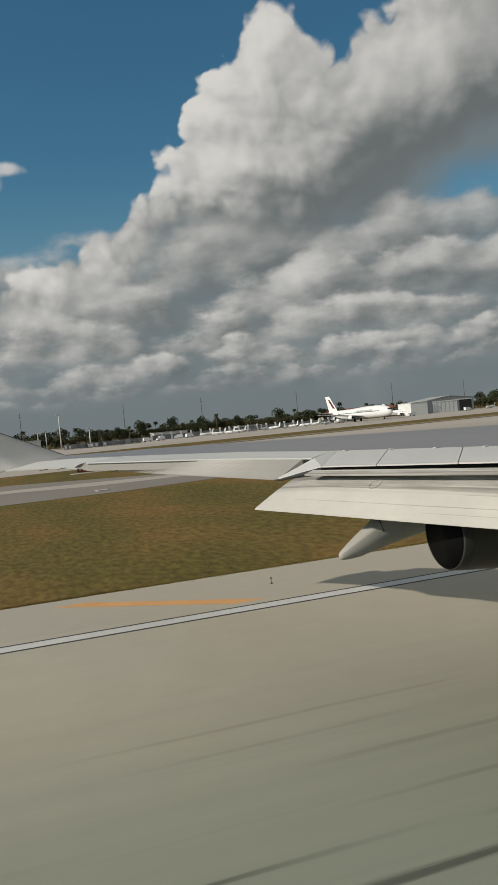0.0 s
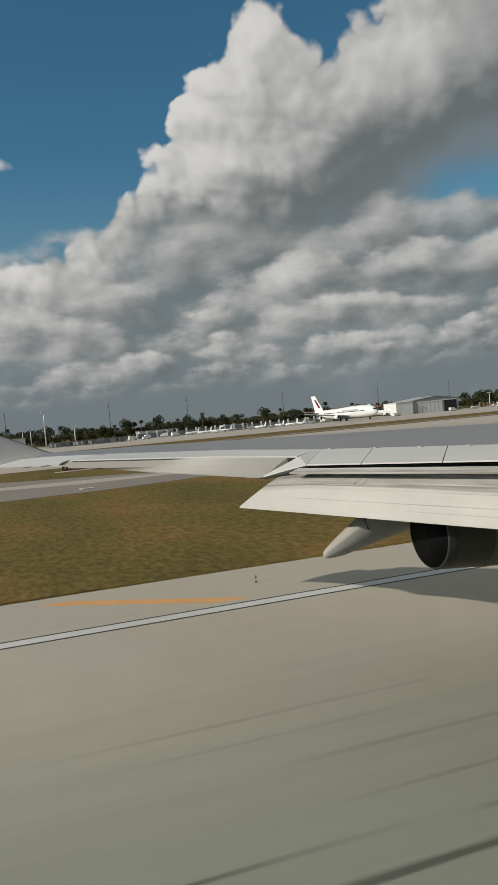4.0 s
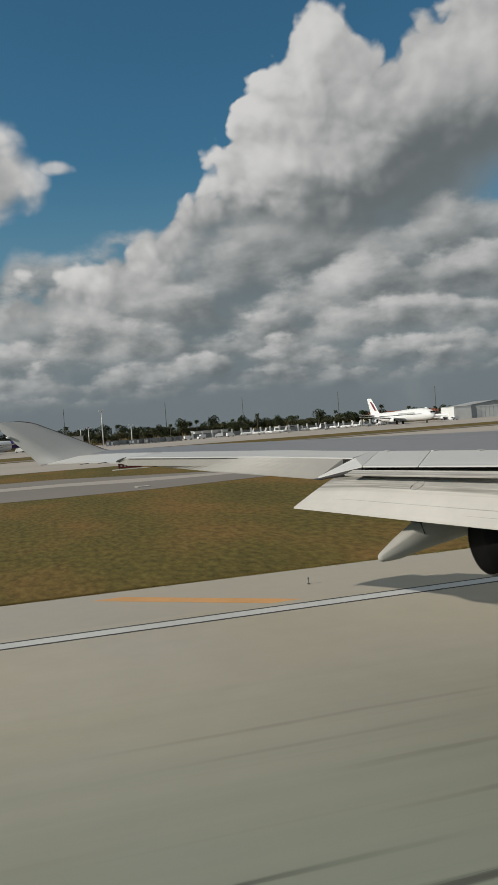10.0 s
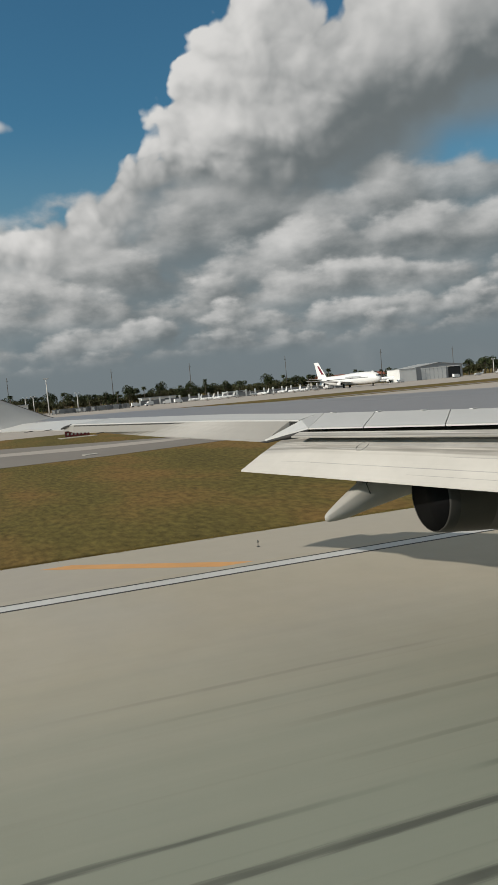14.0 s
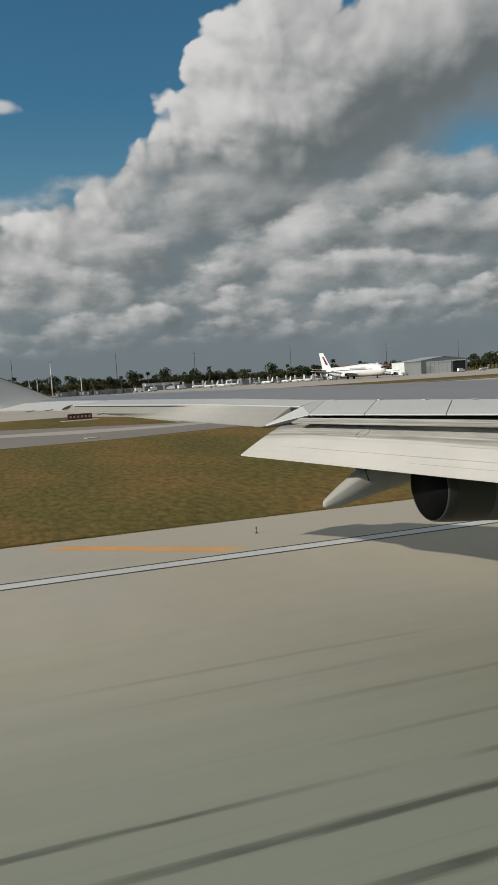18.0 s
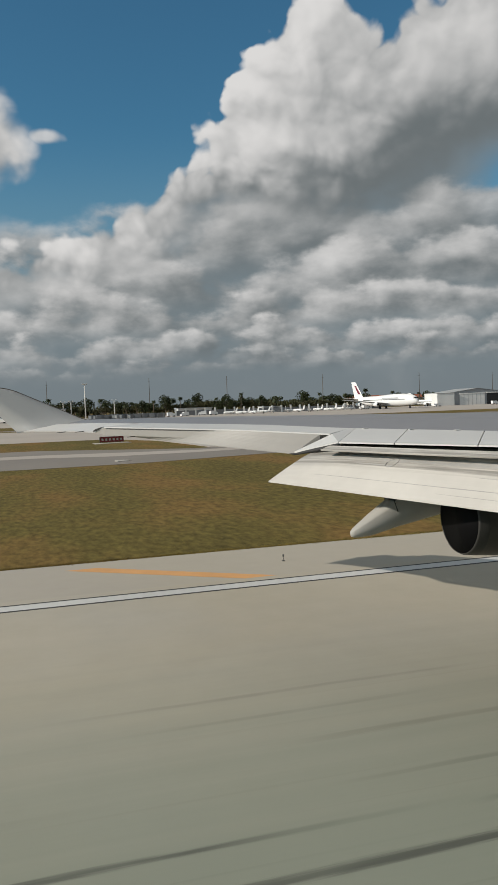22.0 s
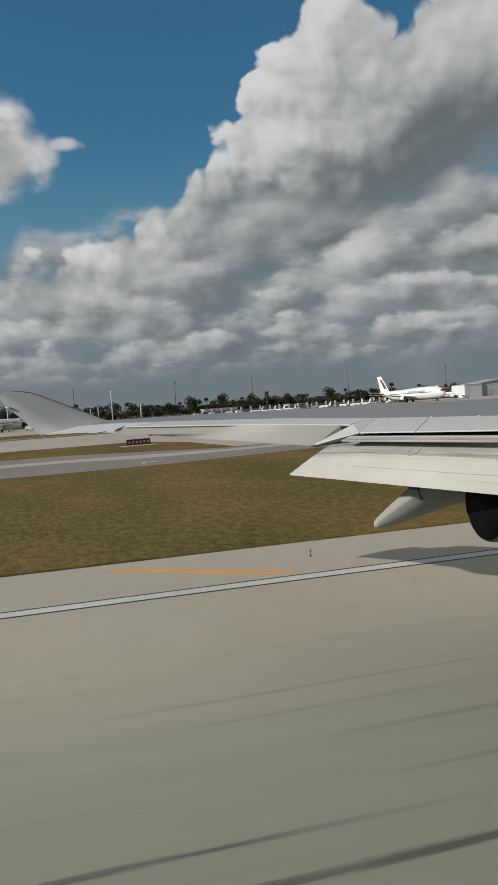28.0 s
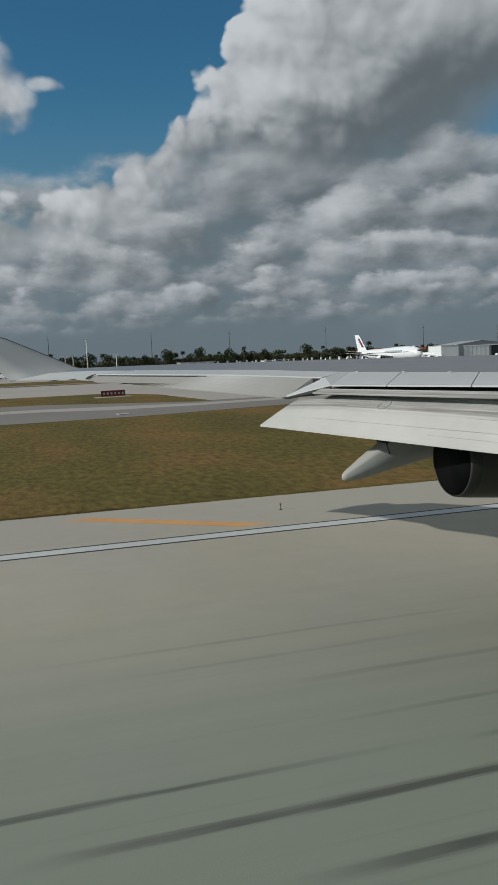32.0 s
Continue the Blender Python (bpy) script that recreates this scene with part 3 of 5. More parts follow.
part("flap_linkage", box("flap_linkage", M["cavity"], 7.4, 9.2, 14.42, 14.9, 4.12, 4.62), plane, "dark flap linkage")

# engine: open nozzle and cowl under the flap
EN = (13.35, 3.98)


def ring(x, r, n=40, dz=0.0):
    return [Vector((x, EN[0] + r * math.cos(k * math.tau / n), EN[1] + dz + r * math.sin(k * math.tau / n))) for k in range(n)]


# inside coloured black so that sunlight entering it doesn't show
nozzle = part("nozzle", loft("nozzle", [ring(11.3, 0.05), ring(11.2, 0.45), ring(9.6, 0.56), ring(8.24, 0.665), ring(8.21, 0.672)], M["nozzle"], caps=True, smooth_faces=True), plane, "open exhaust nozzle, its inner shade painted black")
part("lip", loft("lip", [ring(8.21, 0.674), ring(8.2, 0.682), ring(8.24, 0.705), ring(8.42, 0.73)], M["lip"], caps=False, smooth_faces=True), nozzle, "paler worn metal lip")
part("sleeve", loft("sleeve", [ring(8.42, 0.731), ring(8.8, 0.765), ring(9.2, 0.80)], M["sleeve"], caps=False, smooth_faces=True), nozzle, "brown heat-stained sleeve")
part("nacelle", loft("nacelle", [ring(9.15, 0.79), ring(10.4, 0.92, dz=0.02), ring(11.4, 1.02, dz=0.05), ring(11.42, 1.25, dz=0.08), ring(13.5, 1.42, dz=0.08), ring(15.5, 1.38, dz=0.05), ring(16.3, 1.2, dz=0.05), ring(16.25, 1.1, dz=0.05), ring(14.8, 1.05, dz=0.05)], M["nacelle"], smooth_faces=True), plane, "dark metal engine cowl")
part("pylon", box("pylon", M["wing_white"], 9.9, 14.5, 13.2, 13.5, 4.7, 5.45), plane)

# wing tip and swept winglet
secs = []
for y, xr, xf, z0, th in ((23.2, te_x(23.2) + 0.9, 5.5, -0.02, 0.26), (24.0, te_x(24.0) + 0.1, 5.2, 0, 0.26), (25.2, te_x(25.2), 4.9, 0.0, 0.22), (26.6, te_x(26.6), 4.3, 0.02, 0.18), (27.6, 0.72, 3.75, 0.01, 0.14), (28.22, 0.25, 3.2, 0.0, 0.08)):
    zb = (5.66 if y > 24.5 else 5.60) + z0
    secs.append([Vector((xr, y, zb)), Vector((xr * 0.6 + xf * 0.4, y - 0.02, zb + 0.20)), Vector((xf, y, zb + 0.2)), Vector((xr * 0.4 + xf * 0.6, y + th, zb + 0.13 - th * 0.5)), Vector((xr, y + 0.03, zb - 0.03))])
part("wing_tip", loft("wing_tip", secs, M["wing_white"], smooth_faces=False), plane, "white wing tip piece")


def blade_edge(f):
    """Trailing and leading edge of the winglet at the height f."""
    y = 28.16 + 0.14 * min(f, 0.2) / 0.2 + 0.50 * f
    fillet = 0.75 * max(0.0, 1 - f / 0.12) ** 2
    crop = 0.30 * max(0.0, (f - 0.9) / 0.1) ** 2
    return Vector((0.10 - 1.55 * f, y, 5.62 + 1.60 * f)), Vector((2.72 - 2.95 * f + fillet - crop, y, 5.84 + 1.38 * f))


secs = []
for f in (0, 0.03, 0.06, 0.1, 0.16, 0.3, 0.5, 0.7, 0.86, 0.92, 0.96, 0.985, 1.0):
    te, le = blade_edge(f)
    th = 0.13 - 0.10 * f
    secs.append([te, te.lerp(le, 0.35) - Vector((0, th * 0.35, 0)), te.lerp(le, 0.75) - Vector((0, th * 0.5, 0)), le - Vector((0, th * 0.12, 0)), le + Vector((0, th * 0.12, 0)), te.lerp(le, 0.75) + Vector((0, th * 0.5, 0)), te.lerp(le, 0.35) + Vector((0, th * 0.35, 0)), te + Vector((0, 0.012, 0))])
part("winglet", loft("winglet", secs, M["winglet"], smooth_faces=True), plane, "pale grey swept winglet")
# solid dark bar as the shade in the slot between the aileron and the tip piece
a, b = hinge(23.62) + Vector((-0.02, 0, 0.0)), Vector((te_x(24.62), 24.66, te_z(24.62) + 0.0))
part("tip_slot", tube("tip_slot", M["cavity"], [a, a.lerp(b, 0.4), a.lerp(b, 0.75), b], [0.012, 0.030, 0.036, 0.020], 6), plane, "dark bar standing for shade in the slot at the aileron end")
# fuselage side and gear that carry the wing
secs = []
for x, r, dz in ((-32, 0.4, 1.5), (-24, 2.2, 0.8), (-14, 3.2, 0.1), (-6, 3.3, 0), (6, 3.3, 0), (20, 3.3, 0), (28, 2.6, -0.2), (32, 1.2, -0.6), (33, 0.2, -0.8)):
    secs.append([Vector((x, -3.75 + r * math.cos(a), 5.6 + dz + r * 1.05 * math.sin(a))) for a in [k * math.tau / 28 for k in range(28)]])
part("fuselage", loft("fuselage", secs, M["white"], smooth_faces=True), plane, "plain white fuselage side")
for gx, gy in ((5.5, -1.2), (5.5, -6.3), (27.0, -3.75)):
    part("gear_leg", tube("gear_leg", M["nacelle"], [(gx, gy, 0.5), (gx, gy, 4.6)], [0.16, 0.2]), plane)
    for o in (-0.45, 0.45):
        part("wheel", tube("wheel", M["rubber"], [(gx, gy + o - 0.2, 0.62), (gx, gy + o - 0.14, 0.62), (gx, gy + o + 0.14, 0.62), (gx, gy + o + 0.2, 0.62)], [0.5, 0.62, 0.62, 0.5], 20), plane)

# dark sealing line and small fairings along the aileron hinge, leading-edge strip of the winglet, static wicks
secs = []
for y in np.linspace(16.9, 23.5, 8):
    h = hinge(y)
    secs.append([h + Vector((0.0, 0, -0.125)), h + Vector((-0.03, 0, -0.03)), h + Vector((-0.035, 0, -0.05)), h + Vector((0.0, 0, -0.14))])
part("hinge_gap", loft("hinge_gap", secs, M["cavity"]), plane, "dark hinge gap")
for y in (12.2, 13.1, 14.0, 15.0, 16.0, 17.1):
    p = paint_edge(y)
    part("hinge_bracket", box("hinge_bracket", M["wing_white"], p.x - 0.08, p.x + 0.04, y - 0.06, y + 0.06, p.z + 0.0, p.z + 0.014), plane)
edge = [blade_edge(f)[1] for f in (0.0, 0.04, 0.08, 0.12, 0.3, 0.6, 0.9, 0.95, 0.98, 1.0)] + [blade_edge(1.0)[0]]
part("winglet_leading_edge", tube("winglet_leading_edge", M["nacelle"], edge, [0.018] * 9 + [0.014, 0.01], 6), plane, "dark leading-edge strip")
part("position_light", tube("position_light", M["white"], [(-0.86, 28.6, 6.68), (-0.94, 28.6, 6.68), (-1.0, 28.6, 6.68)], [0.03, 0.045, 0.02], 8), plane, "small white position light on the winglet")
for x, y, z in ((-1.44, 28.8, 7.20), (-1.22, 28.72, 6.98), (-0.95, 28.64, 6.71), (-0.55, 28.52, 6.30), (1.6, 26.1, 5.64), (2.1, 25.1, 5.66), (3.4, 22.6, 5.52)):
    part("static_wick", tube("static_wick", M["seam"], [(x, y, z), (x - 0.28, y, z - 0.02)], [0.014, 0.008], 5), plane)


# ------------------------------------------------ runway surface marks
def chevron(x):
    """Faded bar across the shoulder, slanting from the grass to the edge line."""
    return tagged(part("shoulder_bar", slab("shoulder_bar", [(x, 26.95), (x + 1.25, 26.95), (x - 5.3, 31.6), (x - 6.55, 31.6)], -0.006, 0.004, M["orange"])),
                  "faded orange slanting bar painted on the runway shoulder", "road marking", "shoulder bars", "structure")


for i in range(-20, 24):
    chevron(8.2 + 30.5 * i)

# ------------------------------------------------ small airfield things
M["light_metal"] = material("cast_light_metal", (0.10, 0.10, 0.095), 0.6, metal=0.3)
M["lens"] = material("pale_lens", (0.16, 0.16, 0.15), 0.2)
M["pad"] = material("pad_concrete", (0.46, 0.43, 0.38), 0.9, grain=(2, 0.1), stain=(0.5, 0.2))
M["sign_red"] = material("red_sign_face", (0.16, 0.022, 0.022), 0.5)
M["sign_yellow"] = material("yellow_sign_face", (0.70, 0.36, 0.03), 0.5)
M["sign_black"] = material("black_sign_face", (0.02, 0.02, 0.02), 0.5)
M["steel"] = material("galvanised_steel", (0.42, 0.42, 0.41), 0.5, metal=0.4)


def edge_light(at, group="runway edge lights"):
    e = thing("runway_edge_light", "small runway edge light on a short stalk", "airfield light", group, at=at)
    part("base", tube("base", M["light_metal"], [(0, 0, 0.0), (0, 0, 0.04), (0, 0, 0.08)], [0.15, 0.15, 0.08], 12), e)
    part("stalk", tube("stalk", M["light_metal"], [(0, 0, 0.06), (0, 0, 0.34)], [0.03, 0.03], 8), e)
    part("lamp", tube("lamp", M["lens"], [(0, 0, 0.34), (0, 0, 0.42), (0, 0, 0.52), (0, 0, 0.56)], [0.07, 0.09, 0.07, 0.02], 12), e, "pale glass lens")
    return e


first = edge_light(pose(10.1, 29.6, -0.012))
first.scale = (0.45, 0.45, 0.5)
for i in list(range(-6, 0)) + list(range(1, 9)):
    copy_thing(first, pose(10.1 + 60 * i, 29.6, -0.012))


def airfield_sign(at, width, high, faces, label, pad=(2.2, 1.5), group="taxiway signs"):
    s = thing("taxiway_sign", label, "airfield sign", group, at=at)
    part("slab", box("slab", M["pad"], -width / 2 - pad[0] / 2, width / 2 + pad[0] / 2, -pad[1], pad[1], -0.04, 0.06), s, "pale concrete base slab")
    part("cabinet", box("cabinet", M["sign_black"], -width / 2, width / 2, -0.12, 0.12, 0.22, 0.22 + high), s)
    for f in (-0.42, -0.14, 0.14, 0.42):
        part("leg", box("leg", M["steel"], f * width - 0.04, f * width + 0.04, -0.05, 0.05, 0.05, 0.24), s)
    for k, (a, b, face, ink, n) in enumerate(faces):
        x0, x1 = -width / 2 + a * width, -width / 2 + b * width
        p = part("face", box("face", M[face], x0 + 0.02, x1 - 0.02, -0.132, -0.122, 0.26, 0.18 + high), s)
        if n:
            w = (x1 - x0 - 0.3) / n
            for i in range(n):
                c = x0 + 0.15 + (i + 0.5) * w
                part("lettering", box("lettering", M["pad"], c - w * 0.24, c + w * 0.28, -0.146, -0.134, 0.22 + high * 0.3, 0.22 + high * 0.68), p, "plain bar in place of the writing")
    return s


airfield_sign(pose(17.0, 148.5, -0.04, 0, 0, 8), 4.6, 1.05, [(0, 1, "sign_red", "white_line", 6)], "dark red runway holding sign with pale writing on the grass")
for x, y, w in ((12.2, 95.6, 1.6), (-38, 60, 2.4), (66, 52, 1.8)):
    p = part("cover_slab", box("cover_slab", M["pad"], -w / 2, w / 2, -w * 0.4, w * 0.4, 0, 0.12), at=pose(x, y, -0.05, 0, 0, 12))
    tagged(p, "pale concrete cover slab in the grass", "slab", "cover slabs")


# ------------------------------------------------ grass
def grass_tufts():
    rnd = np.random.default_rng(4)
    verts, faces = [], []

    def tuft(x, y, h, n):
        for _ in range(n):
            a = rnd.uniform(0, math.tau)
            w = h * rnd.uniform(0.25, 0.5)
            lean = rnd.normal(0, 0.3, 2) * h
            o = len(verts)
            px, py = x + rnd.normal(0, 0.12), y + rnd.normal(0, 0.12)
            verts.extend(((px - w * math.cos(a), py - w * math.sin(a), -0.06), (px + w * math.cos(a), py + w * math.sin(a), -0.06),
                          (px + lean[0], py + lean[1], -0.05 + h * rnd.uniform(0.6, 1.15))))
            faces.append((o, o + 1, o + 2))
    for _ in range(9000):
        tuft(rnd.uniform(-14, 62), 32.78 + abs(rnd.normal(0, 0.2)), rnd.uniform(0.03, 0.08), 4)
    for _ in range(34000):
        y = 33 + 45 * rnd.random() ** 1.4
        tuft(rnd.uniform(-0.35 * y, 1.15 * y), y, rnd.uniform(0.012, 0.035), 3)
    return verts, faces


M["tuft"] = material("grass_tufts", (0.20, 0.155, 0.05), 0.95, grain=(0.9, 0.35), stain=(0.05, 0.35), second=(0.130, 0.085, 0.030), spec=0.1)
tuft_me = bpy.data.meshes.new("grass_tufts")
v, f = grass_tufts()
tuft_me.from_pydata(v, [], f)
tuft_me.materials.append(M["tuft"])
tagged(new("grass_tufts", tuft_me), "short dry grass tufts along the pavement edge", "grass", kind="stuff")


# ------------------------------------------------ poles and masts
M["pole"] = material("pale_pole_paint", (0.62, 0.60, 0.56), 0.5, grain=(2, 0.05))
M["dark_pole"] = material("dark_wooden_pole", (0.10, 0.09, 0.08), 0.8)
M["lamp_glass"] = material("lamp_glass", (0.75, 0.75, 0.72), 0.25)


def high_mast(at, h, heads=4):
    p = thing("high_mast_light", "tall pale apron floodlight mast with a ring of lamps", "light pole", "apron floodlight masts", at=at)
    part("pole", tube("pole", M["pole"], [(0, 0, 0), (0, 0, h * 0.5), (0, 0, h)], [0.42, 0.34, 0.24], 10), p)
    part("crossbar", box("crossbar", M["pole"], -1.5, 1.5, -0.12, 0.12, h - 0.5, h - 0.25), p)
    for i in range(heads):
        x = -1.3 + 2.6 * i / (heads - 1)
        part("lamp_head", box("lamp_head", M["lamp_glass"], x - 0.36, x + 0.36, -0.45, 0.4, h - 0.25, h + 0.35), p)
    return p


def mast(at, h):
    p = thing("utility_mast", "thin dark utility mast beyond the apron", "mast", "utility masts", at=at)
    part("pole", tube("pole", M["dark_pole"], [(0, 0, 0), (0, 0, h)], [0.38, 0.22], 8), p)
    part("crossarm", box("crossarm", M["dark_pole"], -1.0, 1.0, -0.1, 0.1, h * 0.9, h * 0.9 + 0.2), p)
    return p


def at_az(az, y, z=-0.02, turn=0):
    return pose(y * math.tan(radians(az)), y, z, 0, 0, turn)


tall = high_mast(at_az(4.75, 505), 23)
for az, y, k in ((-2.5, 505, 1.0), (-8.2, 505, 1.0), (40.5, 560, 1.0), (45.2, 560, 1.0)):
    copy_thing(tall, at_az(az, y))
low = high_mast(at_az(3.75, 560), 13, 2)
for az, y in ((3.2, 570), (6.8, 540), (-5.5, 545), (36.6, 610), (33.2, 660)):
    copy_thing(low, at_az(az, y))
m0 = mast(at_az(9.35, 640), 31)
for az, y in ((15.0, 640), (22.0, 640), (2.1, 660), (28.9, 650), (-3.8, 640), (33.9, 700), (38.2, 700)):
    copy_thing(m0, at_az(az, y))


# ------------------------------------------------ aircraft
M["maroon"] = material("maroon_tail_paint", (0.17, 0.03, 0.05), 0.4)
M["purple"] = material("purple_paint", (0.045, 0.02, 0.13), 0.4)
M["teal"] = material("teal_paint", (0.02, 0.18, 0.22), 0.4)
M["window_dark"] = material("dark_cabin_glass", (0.03, 0.035, 0.04), 0.15)
M["grey_belly"] = material("pale_grey_paint", (0.45, 0.46, 0.47), 0.4)
M["tyre"] = material("black_tyre_rubber", (0.02, 0.02, 0.02), 0.8)
M["red_paint"] = material("red_paint", (0.42, 0.03, 0.03), 0.5)


def fuselage_sections(length, r, z, hump=0.0):
    secs = []
    for f, k, dz in ((-0.5, 0.06, 0.62), (-0.46, 0.22, 0.5), (-0.36, 0.62, 0.25), (-0.24, 0.93, 0.04), (-0.12, 1, 0), (0.15, 1, 0), (0.30, 1, 0), (0.40, 0.93, -0.02), (0.455, 0.72, -0.08), (0.485, 0.42, -0.16), (0.5, 0.08, -0.24)):
        row = []
        for j in range(16):
            a = j * math.tau / 16
            up = 1.0 + (hump if (math.sin(a) > 0.5 and 0.14 < f < 0.47) else 0)
            row.append(Vector((f * length, r * k * math.cos(a), z + dz * r * 1.2 + r * k * 1.05 * math.sin(a) * up)))
        secs.append(row)
    return secs


def blade(root_x, root_y, root_z, span, chord0, chord1, sweep, rise, thick, vertical=False, side=1):
    """A tapered swept surface: wing, tailplane or fin."""
    secs = []
    for f in (0, 0.5, 1):
        c, th = chord0 + (chord1 - chord0) * f, thick * (1 - 0.65 * f)
        x, o, r = root_x - sweep * f, span * f, rise * f
        prof = ((0, 0), (-0.3 * c, th), (-0.7 * c, th * 0.7), (-c, 0), (-0.7 * c, -th * 0.5), (-0.3 * c, -th))
        if vertical:
            secs.append([Vector((x + px, root_y + pz, root_z + o)) for px, pz in prof])
        else:
            secs.append([Vector((x + px, root_y + side * o, root_z + r + pz)) for px, pz in prof])
    return secs


def aircraft(name, at, label, category, length, r, z, span, body, tail, engines, t_tail=False, hump=0.0, group="", tail_h=None, marking=None, rear_paint=None):
    a = thing(name, label, category, group, at=at)
    part("fuselage", loft("fuselage", fuselage_sections(length, r, z, hump), body, smooth_faces=True), a)
    th = tail_h or length * 0.15
    part("tail_fin", loft("tail_fin", blade(-0.33 * length, 0, z + r * 0.8, th, length * 0.15, length * 0.07, length * 0.13, 0, r * 0.09, True), tail), a, "painted tail fin")
    for side in (1, -1):
        part("wing", loft("wing", blade(0.13 * length, side * r * 0.7, z - r * 0.55, span / 2 - r * 0.7, length * 0.20, length * 0.05, length * 0.22, span * 0.055, r * 0.16, side=side), M["grey_belly"]), a)
        hz = z + r * 0.8 + th * 0.97 if t_tail else z + r * 0.5
        part("tailplane", loft("tailplane", blade((-0.46 if t_tail else -0.38) * length, 0, hz, span * 0.17, length * 0.085, length * 0.035, length * 0.06, 0.0 if t_tail else span * 0.02, r * 0.07, side=side), M["white"]), a)
        part("window_row", box("window_row", M["window_dark"], -0.28 * length, 0.36 * length, side * r * 1.0 - 0.02, side * r * 1.0 + 0.02, z + r * 0.18, z + r * 0.28), a)
        part("landing_gear", tube("landing_gear", M["tyre"], [(-0.02 * length, side * r * 0.85, 0.0), (-0.02 * length, side * r * 0.85, z - r * 0.7)], [r * 0.26, r * 0.12], 8), a)
    part("cockpit_glass", box("cockpit_glass", M["window_dark"], 0.462 * length, 0.478 * length, -r * 0.5, r * 0.5, z + r * 0.18 + (hump * r * 0.6), z + r * 0.42 + (hump * r * 0.6)), a)
    part("nose_gear", tube("nose_gear", M["tyre"], [(0.38 * length, 0, 0.0), (0.38 * length, 0, z - r * 0.8)], [r * 0.2, r * 0.08], 8), a)
    for ex, ey, ez, er, el in engines:
        part("engine", tube("engine", M["white"], [(ex - el / 2, ey, ez), (ex - el * 0.2, ey, ez), (ex + el * 0.3, ey, ez), (ex + el / 2, ey, ez)], [er * 0.55, er * 0.95, er, er * 0.82], 14), a)
        # flat black disc painted as the shaded inlet
        part("engine_inlet", tube("engine_inlet", M["nozzle"], [(ex + el * 0.49, ey, ez), (ex + el * 0.51, ey, ez)], [er * 0.72, er * 0.72], 14), a)
        if abs(ey) > r:
            pz = z - r * 0.4
            if ez < pz:
                part("engine_pylon", box("engine_pylon", M["white"], ex - el * 0.3, ex + el * 0.3, ey - 0.12, ey + 0.12, ez + er * 0.7, pz + abs(ey) * 0.08), a)
            else:
                part("engine_pylon", box("engine_pylon", M["white"], ex - el * 0.3, ex + el * 0.3, min(ey, 0), max(ey, 0), ez - 0.06, ez + 0.06), a)
    if marking:
        part("lettering", box("lettering", marking, 0.02 * length, 0.26 * length, -r - 0.03, -r * 0.99, z + r * 0.36, z + r * 0.62), a, "plain bar in place of the airline name")
        part("lettering", box("lettering", marking, 0.02 * length, 0.26 * length, r * 0.99, r + 0.03, z + r * 0.36, z + r * 0.62), a, "plain bar in place of the airline name")
    if rear_paint:
        part("rear_paint", loft("rear_paint", [[Vector((p.x, p.y * 1.015, (p.z - z) * 1.015 + z)) for p in s] for s in fuselage_sections(length, r, z)[:4]], rear_paint, smooth_faces=True), a, "painted rear fuselage")
    return a


# four-engined wide-body with a maroon tail
aircraft("jumbo_jet", at_az(26.4, 512, -0.02, -74), "white four-engined airliner with maroon tail parked on the apron", "airliner", 68, 3.5, 5.6, 62, M["white"], M["white"],
         [(4, 12, 3.2, 1.35, 5.2), (4, -12, 3.2, 1.35, 5.2), (-4, 21, 3.8, 1.35, 5.2), (-4, -21, 3.8, 1.35, 5.2)], hump=0.28, tail_h=12.0, marking=M["grey_belly"])
emblem = part("tail_emblem", mesh_of("tail_emblem", [(x, y, z) for y in (-0.36, 0.36) for x, z in ((-28.0, 11.2), (-25.6, 11.0), (-30.6, 17.6), (-32.4, 17.8))], [(0, 1, 2, 3), (7, 6, 5, 4), (0, 4, 5, 1), (1, 5, 6, 2), (2, 6, 7, 3), (3, 7, 4, 0)], M["maroon"]), bpy.data.objects["jumbo_jet"], "maroon emblem shape on the fin")
aircraft("narrow_jet", at_az(29.4, 580, -0.02, -70), "white twin-engined airliner parked beyond the apron", "airliner", 38, 1.9, 3.4, 34, M["white"], M["white"],
         [(3, 6, 1.9, 0.9, 3.6), (3, -6, 1.9, 0.9, 3.6)], tail_h=6.5)
aircraft("cargo_trijet", at_az(-3.2, 495, -0.02, 205), "white and purple three-engined cargo jet parked nose-away", "cargo jet", 58, 3.0, 4.8, 50, M["white"], M["purple"],
         [(3, 8.5, 2.6, 1.25, 4.6), (3, -8.5, 2.6, 1.25, 4.6), (-23, 0, 10.4, 1.2, 5.0)], tail_h=9.5, marking=M["purple"], rear_paint=M["purple"])

bizjet = aircraft("business_jet", at_az(16.1, 500, -0.02, 150), "small white business jet parked in a row on the apron", "business jet", 14.5, 1.1, 1.9, 15, M["white"], M["white"],
                  [(-4.2, 1.7, 2.5, 0.5, 2.4), (-4.2, -1.7, 2.5, 0.5, 2.4)], t_tail=True, group="parked business jets", tail_h=3.6)
bizjet.scale = (0.68, 0.68, 0.72)
for az, y, turn in ((16.9, 502, 118), (17.6, 506, 152), (18.3, 509, 62), (19.5, 508, 40), (20.2, 516, 128), (21.0, 506, 66), (21.6, 520, 112), (22.5, 505, 135), (23.2, 514, 98), (24.0, 498, 30), (24.7, 506, 74),
                    (15.2, 525, 160), (35.6, 520, 190), (36.8, 540, 60), (38.1, 530, 140), (39.5, 525, 195)):
    copy_thing(bizjet, at_az(az, y, -0.02, turn))


